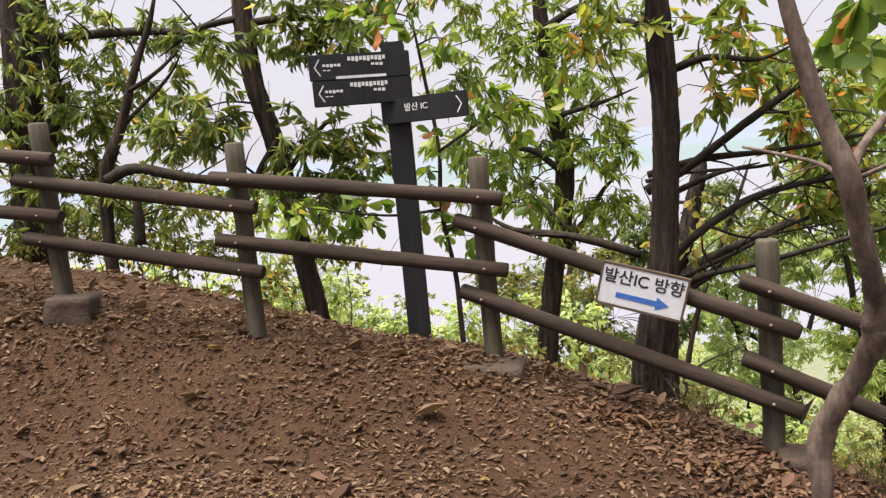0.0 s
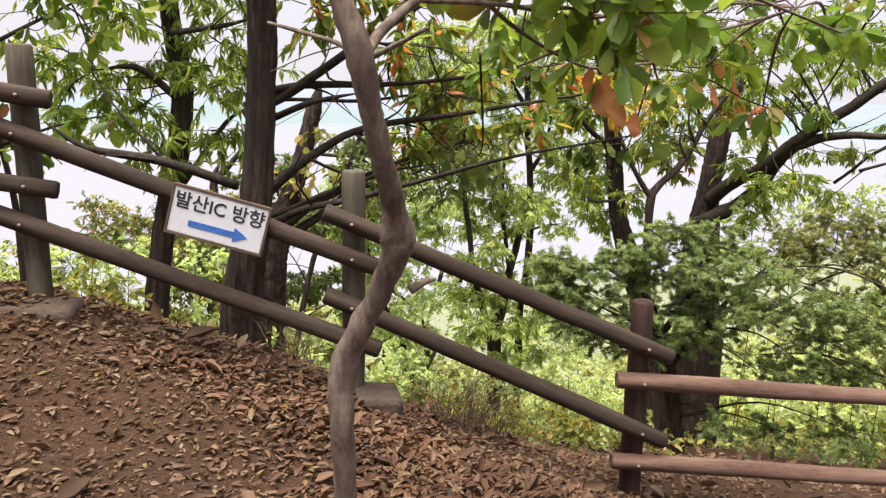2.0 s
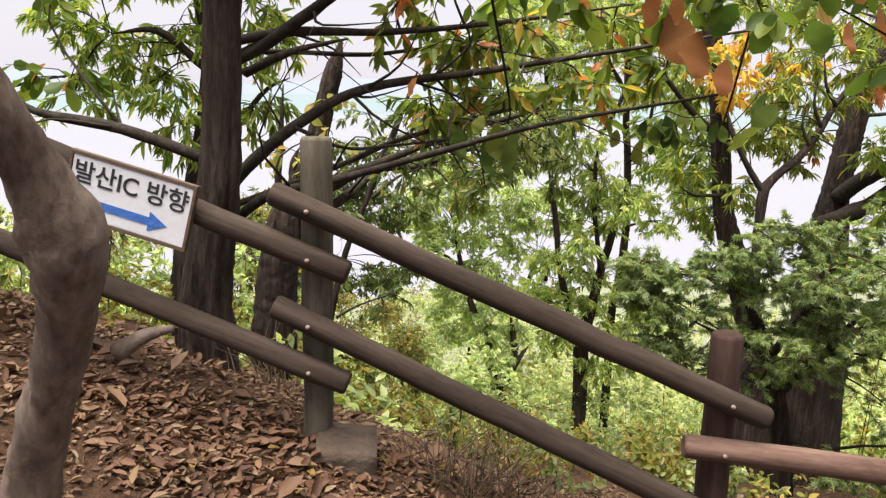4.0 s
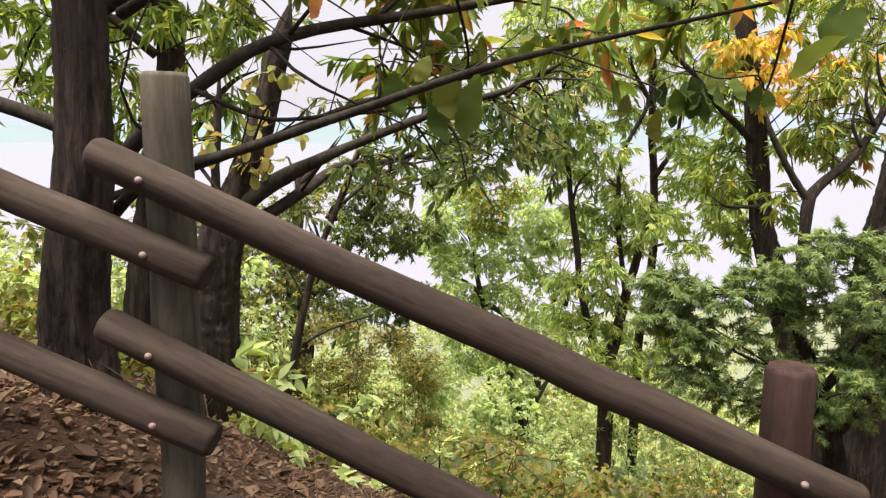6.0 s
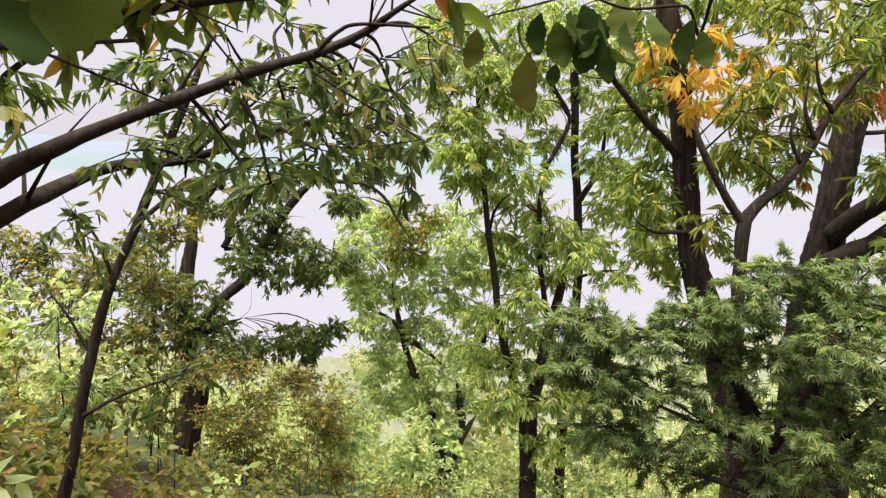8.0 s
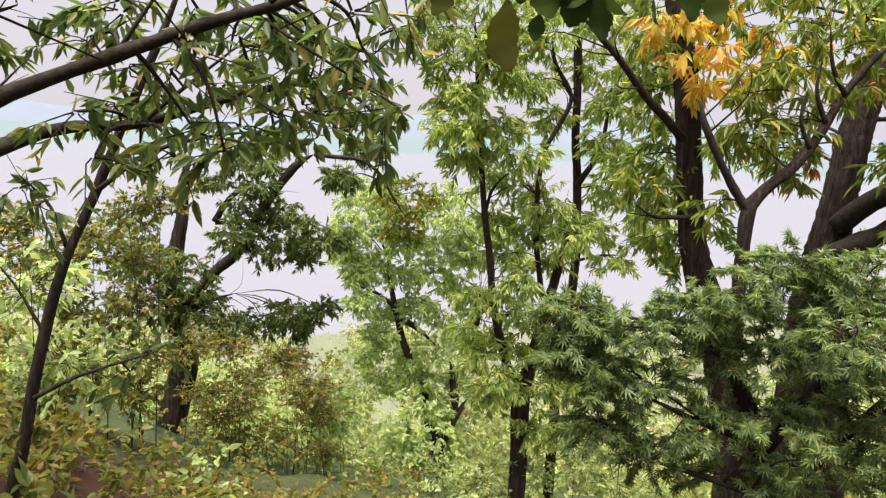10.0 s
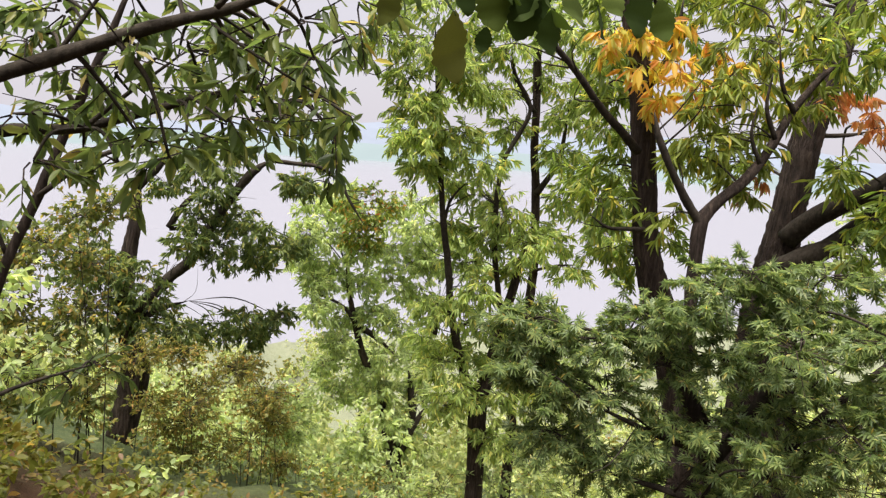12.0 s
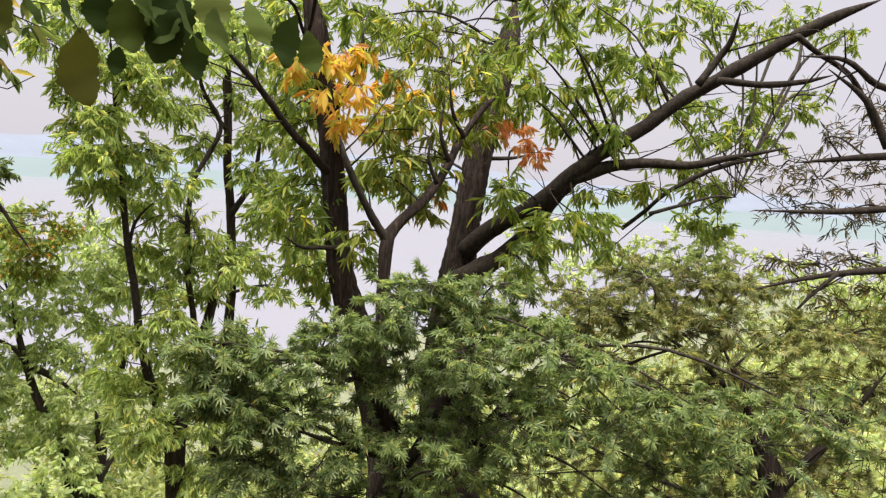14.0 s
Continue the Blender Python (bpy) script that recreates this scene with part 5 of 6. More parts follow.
tree('tree', 'dark trunk with orange and yellow turning leaves', 'trees on the slope',
     trunk=[(7.58, 8.9, -2.78, 0.183), (7.29, 8.9, -1.61, 0.159), (6.97, 8.9, -0.79, 0.139), (6.77, 8.9, -0.25, 0.112), (6.67, 8.9, 0.33, 0.106), (6.57, 8.9, 0.95, 0.1), (6.47, 8.9, 1.41, 0.095), (6.35, 8.9, 1.86, 0.091), (6.21, 8.9, 2.24, 0.086)],
     limbs=[[(6.49, 8.8, 0.62, 0.042), (6.29, 8.76, 0.77, 0.037), (6.04, 8.72, 0.95, 0.032), (5.78, 8.68, 1.19, 0.027), (5.55, 8.64, 1.36, 0.022), (5.37, 8.6, 1.48, 0.018)], [(6.64, 8.8, -0.04, 0.025), (6.46, 8.8, -0.04, 0.02), (6.27, 8.8, -0.03, 0.015), (6.09, 8.8, 0.07, 0.01)], [(6.54, 8.8, 1.18, 0.035), (6.71, 8.8, 1.43, 0.031), (6.77, 8.8, 1.62, 0.026), (6.79, 8.8, 1.9, 0.021)]],
     clumps=[(6.32, 9.1, 1.69, 0.21), (6.18, 9.06, 1.44, 0.15), (6.43, 9.11, 1.04, 0.13), (6.55, 9.14, 0.45, 0.16), (6.52, 9.09, 0.18, 0.16), (6.63, 9.21, 0.71, 0.12), (6.38, 9.38, 0.43, 0.12), (6.32, 9.05, 0.2, 0.11), (7.17, 9.17, -0.15, 0.11), (6.66, 9.27, -0.28, 0.14), (6.9, 9.35, -0.46, 0.11), (6.52, 9.4, 1.21, 0.11), (6.34, 9.06, 1.97, 0.21), (6.91, 9.21, 2.12, 0.22), (7.45, 9.35, 2.16, 0.23)],
     style=LANCE_GREEN, sprays=13, bark=bark_dark)

autumn_spray = [(6.08, 8.71, 1.6, 0.08), (5.97, 8.6, 1.47, 0.06), (6.22, 8.65, 1.54, 0.09), (6.42, 8.68, 1.48, 0.09), (6.54, 8.64, 1.62, 0.07), (6.73, 8.67, 1.6, 0.08), (6.83, 8.61, 1.54, 0.07), (6.28, 8.52, 1.27, 0.07), (6.39, 8.51, 1.15, 0.07), (6.5, 8.75, 1.04, 0.05), (6.54, 8.45, 1.34, 0.07), (6.88, 8.66, 1.3, 0.08), (7.11, 8.71, 1.23, 0.08), (7.17, 8.52, 1.27, 0.08), (7.05, 8.46, 1.39, 0.07), (6.8, 8.57, 1.1, 0.06), (6.99, 8.55, 1.07, 0.05), (6.57, 8.59, 1.04, 0.05), (7.38, 8.58, 1.43, 0.06), (6.97, 8.73, 1.7, 0.07)]

vine_spray = [(1.76, 5.92, 0.67, 0.06), (1.79, 5.91, 0.57, 0.05), (1.88, 5.88, 0.77, 0.04), (1.62, 5.96, 0.69, 0.04), (1.87, 5.89, 1.0, 0.04)]

red_spray = [(7.97, 8.22, 1.21, 0.06), (8.59, 8.39, 1.08, 0.07), (8.52, 8.21, 0.96, 0.05), (8.23, 8.39, 1.16, 0.04), (8.47, 8.37, 1.26, 0.07), (8.36, 8.45, 1.23, 0.06), (8.64, 8.3, 1.0, 0.08), (7.31, 8.29, 0.4, 0.06)]

tree('tree', 'y-forked tree with grey-green narrow leaves', 'trees on the slope',
     trunk=[(6.58, 8.0, -0.97, 0.047), (6.56, 8.0, -0.61, 0.049), (6.55, 8.0, -0.21, 0.052), (6.56, 8.0, 0.1, 0.055), (6.66, 8.0, 0.25, 0.044), (6.89, 8.0, 0.42, 0.041), (7.06, 8.0, 0.6, 0.037), (7.18, 8.0, 0.78, 0.034), (7.31, 8.0, 1.0, 0.03), (7.54, 8.0, 1.27, 0.027), (7.83, 8.0, 1.5, 0.024)],
     limbs=[[(6.56, 8.0, 0.1, 0.036), (6.41, 8.03, 0.3, 0.032), (6.25, 8.05, 0.54, 0.029), (6.15, 8.07, 0.74, 0.025), (6.11, 8.1, 0.91, 0.022)], [(7.08, 7.9, 0.78, 0.021), (6.96, 7.9, 1.01, 0.015), (6.98, 7.9, 1.26, 0.009)], [(7.23, 7.9, 0.99, 0.022), (7.08, 7.9, 1.19, 0.015), (7.01, 7.9, 1.47, 0.009)], [(6.96, 7.9, 0.59, 0.019), (6.85, 7.9, 0.79, 0.013), (6.87, 7.9, 1.0, 0.007)]],
     clumps=[(6.63, 8.12, 0.73, 0.12), (7.01, 8.34, 0.89, 0.16), (7.1, 8.17, 0.81, 0.15), (7.17, 8.41, 0.62, 0.13), (6.71, 8.47, 0.64, 0.09), (7.43, 8.31, 1.05, 0.15), (6.98, 8.1, 1.19, 0.16), (6.73, 8.13, 1.17, 0.15), (6.66, 8.27, 0.99, 0.11), (7.68, 8.44, 1.41, 0.18), (7.12, 8.2, 1.51, 0.18), (6.94, 8.37, 1.5, 0.18), (7.73, 8.26, 1.12, 0.13), (7.87, 8.21, 1.36, 0.16), (7.82, 8.38, 1.69, 0.2), (6.47, 8.22, 0.15, 0.08), (7.12, 8.25, 0.4, 0.08), (7.93, 8.41, 1.89, 0.22), (7.33, 8.3, 1.89, 0.23), (6.98, 8.41, 1.86, 0.22)],
     style=LANCE_GREY, sprays=11, bark=bark_dark)

tree('tree', 'thick tree with two heavy limbs over the slope', 'trees on the slope',
     trunk=[(8.38, 8.9, -2.88, 0.359), (8.28, 8.9, -1.33, 0.281), (8.29, 8.9, -0.54, 0.222), (8.31, 8.9, -0.04, 0.155), (8.38, 8.9, 0.42, 0.147), (8.45, 8.9, 0.86, 0.14), (8.57, 8.9, 1.29, 0.134), (8.67, 8.9, 1.66, 0.128), (8.78, 8.9, 2.16, 0.122), (8.84, 8.9, 2.58, 0.115)],
     limbs=[[(7.98, 8.75, -0.43, 0.109), (8.17, 8.57, -0.27, 0.102), (8.4, 8.4, -0.09, 0.095), (8.58, 8.22, 0.18, 0.089), (8.6, 8.05, 0.45, 0.081), (8.63, 7.88, 0.65, 0.074), (8.91, 7.7, 0.89, 0.068)], [(8.2, 8.75, -0.1, 0.099), (8.28, 8.49, 0.17, 0.092), (8.39, 8.22, 0.35, 0.087), (8.43, 7.96, 0.52, 0.081), (8.47, 7.7, 0.75, 0.076), (8.54, 7.44, 0.97, 0.071), (8.72, 7.17, 1.2, 0.067), (8.9, 6.91, 1.47, 0.063), (9.07, 6.65, 1.68, 0.06), (9.22, 6.39, 1.88, 0.056), (9.35, 6.12, 2.07, 0.052), (9.45, 5.86, 2.22, 0.048), (9.66, 5.6, 2.37, 0.045)]] + [[(8.48, 7.7, 0.72, 0.065), (8.6, 7.36, 0.86, 0.055), (8.71, 7.02, 0.91, 0.045), (8.81, 6.68, 0.91, 0.036), (8.91, 6.34, 1.0, 0.027), (9.2, 6.0, 1.11, 0.018)], [(8.95, 7.4, 0.29, 0.02), (8.99, 7.2, 0.47, 0.02), (9.03, 7.0, 0.67, 0.021), (9.23, 6.8, 0.85, 0.023), (9.35, 6.6, 0.96, 0.024), (9.47, 6.4, 1.02, 0.025)], [(9.26, 7.3, 0.45, 0.02), (9.71, 7.2, 0.56, 0.017), (10.11, 7.1, 0.66, 0.013), (10.38, 7.0, 0.67, 0.01)], [(8.8, 6.5, 1.63, 0.031), (9.2, 6.3, 1.64, 0.027), (9.52, 6.1, 1.7, 0.022), (9.65, 5.9, 1.77, 0.017)]] + [[(8.83, 6.7, 1.61, 0.037), (8.93, 6.6, 1.83, 0.031), (8.93, 6.5, 1.97, 0.025), (8.86, 6.4, 2.22, 0.018)], [(8.81, 5.9, 1.95, 0.025), (9.03, 5.83, 1.86, 0.023), (9.54, 5.75, 1.76, 0.022), (9.79, 5.67, 1.56, 0.02), (9.9, 5.6, 1.31, 0.017)], [(8.41, 8.8, 0.88, 0.024), (8.84, 8.8, 0.91, 0.019), (9.12, 8.8, 0.97, 0.013)]],
     clumps=[(7.71, 10.31, 2.27, 0.24), (8.05, 10.03, 2.19, 0.22), (8.83, 10.26, 2.35, 0.24), (9.83, 10.6, 2.57, 0.28), (10.14, 10.35, 2.38, 0.25), (9.45, 10.67, 2.0, 0.2), (9.3, 9.9, 1.87, 0.18), (8.21, 10.17, 2.73, 0.3), (9.29, 10.52, 3.02, 0.33), (10.15, 10.45, 3.13, 0.35), (7.7, 10.35, 2.76, 0.29), (8.15, 10.43, 1.92, 0.16), (9.03, 10.6, 1.58, 0.16), (8.61, 10.45, 0.71, 0.15), (8.12, 10.34, 0.48, 0.12), (8.91, 10.35, 0.52, 0.14), (10.68, 10.43, 0.6, 0.18), (7.36, 7.42, 1.78, 0.17), (8.29, 7.77, 2.03, 0.2), (8.76, 7.71, 1.91, 0.18), (8.78, 7.89, 1.59, 0.15), (7.81, 7.58, 1.5, 0.14), (7.18, 7.13, 2.02, 0.18), (8.41, 7.64, 2.34, 0.22)] + [(9.6, 7.96, 2.64, 0.26), (10.12, 7.74, 2.73, 0.27), (11.14, 7.74, 2.82, 0.22), (8.87, 7.49, 2.12, 0.2), (9.44, 7.46, 1.95, 0.18), (9.45, 7.82, 1.68, 0.16), (9.44, 7.18, 2.19, 0.21), (10.49, 7.97, 1.64, 0.14), (8.76, 7.98, 1.32, 0.11), (8.41, 8.06, 1.39, 0.12), (8.45, 7.24, 1.23, 0.08), (8.67, 7.21, 1.81, 0.15), (11.31, 7.99, 1.74, 0.13), (11.2, 7.5, 1.65, 0.19), (11.46, 7.37, 1.81, 0.18), (12.7, 7.48, 1.9, 0.2), (14.31, 7.76, 2.26, 0.19), (10.77, 7.26, 1.35, 0.13), (12.53, 7.59, 1.51, 0.15), (10.95, 7.76, 1.36, 0.11), (7.64, 7.82, 1.49, 0.13), (8.9, 7.11, 0.71, 0.1), (10.65, 7.91, 1.01, 0.11), (10.65, 7.53, 0.77, 0.11)] + [(10.59, 7.54, 0.45, 0.11), (11.41, 7.66, 0.32, 0.1), (11.01, 7.38, 0.8, 0.1), (9.26, 7.99, 0.62, 0.13), (7.93, 7.31, 0.41, 0.15), (8.06, 7.64, 0.18, 0.15), (8.13, 7.27, 0.32, 0.15), (7.87, 7.72, -0.03, 0.12), (9.69, 8.0, 0.02, 0.15), (7.86, 7.98, 0.56, 0.09), (13.63, 7.24, 2.98, 0.21), (13.88, 7.72, 3.3, 0.28), (13.6, 7.99, 3.2, 0.22), (11.12, 7.3, 2.52, 0.17)],
     style=LANCE_GREEN, sprays=12, bark=bark_dark)

tree('tree', 'twiggy dark pine with thin brown foliage', 'trees on the slope',
     trunk=[(9.8, 4.96, -0.73, 0.137), (9.66, 5.1, 0.38, 0.119), (9.57, 5.19, 1.28, 0.105), (9.48, 5.28, 2.15, 0.091), (9.42, 5.34, 2.58, 0.078)],
     limbs=[[(9.6, 5.16, 1.1, 0.036), (9.23, 5.52, 1.04, 0.027), (8.91, 5.83, 0.97, 0.016)], [(9.62, 5.14, 0.7, 0.032), (9.03, 5.51, 0.61, 0.024), (8.41, 5.9, 0.57, 0.011)], [(9.67, 5.09, 0.2, 0.036), (9.14, 5.42, 0.14, 0.027), (8.69, 5.68, 0.05, 0.017), (8.34, 5.83, -0.03, 0.009)], [(9.42, 5.2, 1.57, 0.031), (9.21, 5.4, 1.6, 0.027), (9.01, 5.59, 1.77, 0.02), (8.76, 5.84, 1.78, 0.011)], [(9.2, 5.28, 1.12, 0.031), (9.05, 5.42, 1.46, 0.026), (8.82, 5.64, 1.68, 0.015)], [(9.01, 5.46, 0.13, 0.018), (8.86, 5.6, -0.08, 0.013), (8.74, 5.72, -0.31, 0.007)]],
     clumps=[(9.24, 6.09, 0.93, 0.16), (9.46, 5.84, 0.86, 0.16), (9.99, 5.7, 0.84, 0.17), (9.86, 5.5, 0.99, 0.17), (9.29, 5.98, 0.62, 0.12), (9.67, 5.75, 0.58, 0.14), (9.8, 5.47, 0.51, 0.17), (9.33, 5.99, 0.11, 0.13), (9.85, 5.89, 0.09, 0.16), (9.48, 5.46, 0.18, 0.16), (9.73, 5.34, -0.05, 0.16), (9.66, 5.85, -0.13, 0.12), (9.67, 5.56, -0.23, 0.15), (9.71, 5.93, 1.24, 0.12), (9.93, 5.64, 1.28, 0.15), (10.09, 5.63, 1.55, 0.15)],
     style=PINE, sprays=11, bark=bark_dark)

tree('maple_tree', 'green feathery maple with finely cut leaves', 'trees on the slope',
     trunk=[(6.21, 6.85, -2.55, 0.098), (6.1, 6.89, -1.78, 0.082), (5.95, 6.94, -1.23, 0.065), (5.79, 7.0, -0.88, 0.046), (5.57, 7.07, -0.57, 0.029)],
     limbs=[[(5.51, 6.99, -0.64, 0.016), (5.19, 6.99, -0.46, 0.012), (4.77, 7.03, -0.35, 0.006)], [(5.88, 6.86, -1.26, 0.042), (6.13, 6.77, -0.82, 0.032), (6.21, 6.74, -0.48, 0.019), (6.31, 6.71, -0.21, 0.01)], [(6.04, 6.8, -1.54, 0.038), (6.46, 6.73, -1.05, 0.029), (6.92, 6.64, -0.63, 0.02), (7.33, 6.57, -0.35, 0.01)], [(5.88, 6.86, -1.19, 0.026), (5.42, 6.86, -1.0, 0.017), (4.92, 6.87, -0.76, 0.009)], [(5.85, 6.66, -1.44, 0.027), (5.47, 6.79, -1.32, 0.018), (5.04, 6.94, -1.2, 0.009)]],
     clumps=[(4.95, 7.08, -0.47, 0.2), (5.19, 6.99, -0.46, 0.23), (5.16, 7.0, -0.79, 0.26), (4.88, 7.1, -0.77, 0.19), (5.51, 6.88, -0.61, 0.26), (5.51, 6.88, -0.98, 0.3), (5.78, 6.79, -0.53, 0.26), (5.84, 6.77, -0.93, 0.3), (6.1, 6.68, -0.45, 0.25), (6.14, 6.66, -0.85, 0.3), (6.37, 6.59, -0.64, 0.26), (6.42, 6.57, -1.12, 0.3), (6.03, 6.7, -1.27, 0.3), (5.63, 6.84, -1.32, 0.28), (5.15, 7.01, -1.17, 0.22), (6.16, 6.66, -0.19, 0.19), (5.33, 6.94, -0.29, 0.14), (5.63, 6.84, -0.28, 0.14), (4.73, 7.15, -0.38, 0.09), (4.69, 7.17, -0.65, 0.09), (4.9, 7.09, -1.04, 0.12), (5.91, 6.74, -0.04, 0.12), (6.32, 6.6, -0.02, 0.16), (5.7, 6.81, -0.11, 0.11)] + [(4.77, 7.14, -0.54, 0.11), (6.51, 6.54, -0.3, 0.19), (6.59, 6.51, -0.77, 0.22), (6.32, 5.85, -0.39, 0.27), (6.51, 5.66, -0.65, 0.3), (6.79, 5.38, -0.57, 0.3), (6.69, 5.48, -0.98, 0.3), (7.04, 5.15, -0.76, 0.3), (7.26, 4.93, -0.54, 0.3), (6.06, 6.1, -0.75, 0.3), (6.54, 5.91, -0.72, 0.33), (7.02, 5.72, -0.69, 0.33), (6.39, 5.97, -1.39, 0.33), (6.87, 5.78, -1.36, 0.33), (7.27, 5.61, -1.39, 0.33), (6.17, 6.06, -2.03, 0.25), (6.72, 5.84, -2.06, 0.3), (7.32, 5.6, -2.02, 0.3), (5.7, 6.25, -0.99, 0.25), (7.34, 5.59, -0.89, 0.3), (5.78, 6.22, -0.34, 0.25), (6.24, 6.03, -0.26, 0.25)],
     style=MAPLE, sprays=24, bark=bark_dark)

tree('maple_tree', 'second green maple with dense cut leaves', 'trees on the slope',
     trunk=[(8.37, 5.25, -2.96, 0.119), (8.25, 5.36, -2.0, 0.099), (8.16, 5.45, -1.33, 0.079), (7.98, 5.62, -0.75, 0.047), (7.85, 5.75, -0.43, 0.028)],
     limbs=[[(8.19, 5.42, -1.45, 0.04), (8.48, 5.13, -0.89, 0.03), (8.68, 4.94, -0.47, 0.016)], [(8.01, 5.59, -0.84, 0.028), (7.74, 5.86, -0.52, 0.02), (7.47, 6.12, -0.29, 0.01)]],
     clumps=[(7.97, 5.77, -0.29, 0.36), (7.68, 6.06, -0.3, 0.34), (8.26, 5.49, -0.27, 0.36), (8.55, 5.21, -0.26, 0.36), (8.69, 5.07, -0.62, 0.38), (8.75, 5.01, -1.17, 0.4), (8.47, 5.28, -1.4, 0.4), (8.13, 5.62, -0.61, 0.36), (7.38, 6.35, -0.23, 0.28), (7.15, 6.57, -0.33, 0.24), (8.9, 4.87, -0.24, 0.36), (7.81, 5.93, 0.03, 0.24), (7.51, 6.22, 0.06, 0.2), (7.82, 6.89, -0.21, 0.27), (8.25, 6.48, -0.15, 0.27), (8.71, 6.03, -0.08, 0.23), (7.94, 6.78, -0.72, 0.36), (8.29, 6.44, -0.99, 0.41), (8.68, 6.06, -0.88, 0.41), (9.08, 5.67, -0.86, 0.41), (8.54, 6.19, -1.46, 0.41), (9.04, 5.71, -1.34, 0.41), (8.04, 6.68, -1.48, 0.41), (7.63, 7.08, -1.21, 0.36)] + [(7.58, 7.13, -1.75, 0.36), (8.22, 6.5, -1.86, 0.41), (8.73, 6.01, -1.84, 0.41), (9.41, 5.35, -1.9, 0.41)],
     style=MAPLE_OLIVE, sprays=26, bark=bark_dark)

shrub('olive-brown loose bush below the tree', 'shrubs on the slope', clumps=[(3.16, 14.37, -3.42, 0.446), (3.42, 15.25, -3.50, 0.297), (4.14, 14.29, -3.51, 0.280), (4.25, 14.34, -3.32, 0.416), (2.89, 15.45, -4.16, 0.297), (3.22, 15.24, -4.04, 0.340), (4.10, 14.72, -4.21, 0.475), (4.42, 14.50, -3.84, 0.237), (3.10, 15.35, -4.61, 0.280), (3.67, 15.25, -4.55, 0.446), (4.62, 15.10, -4.79, 0.202), (3.07, 14.92, -2.84, 0.260), (3.89, 14.91, -3.11, 0.331), (4.10, 15.49, -3.27, 0.202), (2.67, 14.91, -3.57, 0.270), (2.47, 14.36, -2.64, 0.302)], style=SMALL_OLIVE, sprays=75)

shrub('yellow-green undergrowth with turning leaves', 'shrubs on the slope', clumps=[(1.25, 11.96, -1.41, 0.34), (1.69, 11.8, -1.63, 0.34), (1.17, 11.98, -1.96, 0.31), (1.97, 11.71, -1.38, 0.29), (1.55, 11.85, -2.19, 0.29), (2.07, 11.67, -1.92, 0.26), (1.05, 12.02, -0.94, 0.29), (1.38, 11.91, -0.87, 0.29), (1.94, 11.71, -0.38, 0.23), (2.27, 11.6, -0.25, 0.17), (2.0, 11.7, -2.36, 0.23), (1.04, 12.03, -2.46, 0.23), (0.41, 12.62, -0.84, 0.32), (0.92, 12.46, -0.63, 0.26), (1.54, 12.26, -0.76, 0.23), (2.03, 12.11, -0.95, 0.23), (0.31, 12.66, -0.45, 0.23)], style=SMALL_YELLOW, sprays=52)

shrub('grey-green leafy bush beside the brown one', 'shrubs on the slope', clumps=[(4.66, 15.82, -4.31, 0.312), (4.83, 16.21, -4.90, 0.325), (5.02, 16.31, -4.21, 0.250), (4.61, 16.24, -4.05, 0.250), (5.14, 16.32, -4.76, 0.263)], style=SMALL_LIGHT, sprays=60)

shrub('sunlit green thicket beneath the trees', 'shrubs on the slope', clumps=[(6.1, 13.45, -4.51, 0.48), (6.74, 13.23, -4.58, 0.44), (8.01, 12.79, -4.25, 0.48), (8.6, 12.58, -3.6, 0.4), (8.5, 12.62, -4.5, 0.48), (7.46, 12.98, -4.45, 0.32), (9.23, 12.36, -4.65, 0.48), (8.54, 12.61, -2.65, 0.32)], style=SMALL_GREEN, sprays=34)

shrub('yellow-green leafy bush behind the fence', 'shrubs on the slope', clumps=[(-3.32, 8.77, 0.88, 0.29), (-3.81, 8.76, 1.12, 0.29), (-2.89, 8.78, 1.23, 0.26), (-2.71, 8.79, 0.63, 0.26), (-3.46, 8.77, 1.35, 0.26), (-4.27, 8.75, 1.09, 0.26), (-3.11, 8.78, 0.54, 0.23), (-4.11, 8.75, 0.82, 0.23)], style=SMALL_YELLOW, sprays=52)

shrub('bright green bush beyond the signpost', 'shrubs on the slope', clumps=[(-2.39, 9.8, 0.49, 0.29), (-1.52, 9.82, -0.25, 0.29), (-1.26, 9.83, -0.65, 0.25), (-1.78, 9.81, 0.07, 0.25), (0.06, 9.86, -0.68, 0.29), (-0.25, 9.85, -0.88, 0.25), (0.66, 9.88, -0.59, 0.25), (-0.89, 9.84, -0.6, 0.22), (-2.1, 9.81, -0.2, 0.29), (-2.56, 9.79, 0.87, 0.25), (0.63, 9.88, -1.04, 0.29), (1.39, 9.9, -0.8, 0.33), (1.64, 9.9, -1.43, 0.33)], style=SMALL_GREEN, sprays=34)

shrub('thin weeds and dry stems by the fence', 'shrubs on the slope', clumps=[(2.6, 5.52, -0.81, 0.12), (2.94, 5.42, -0.8, 0.1), (2.77, 5.47, -1.0, 0.1), (2.47, 5.56, -0.97, 0.1), (3.08, 5.38, -1.02, 0.08)], style=SMALL_YELLOW, sprays=7)

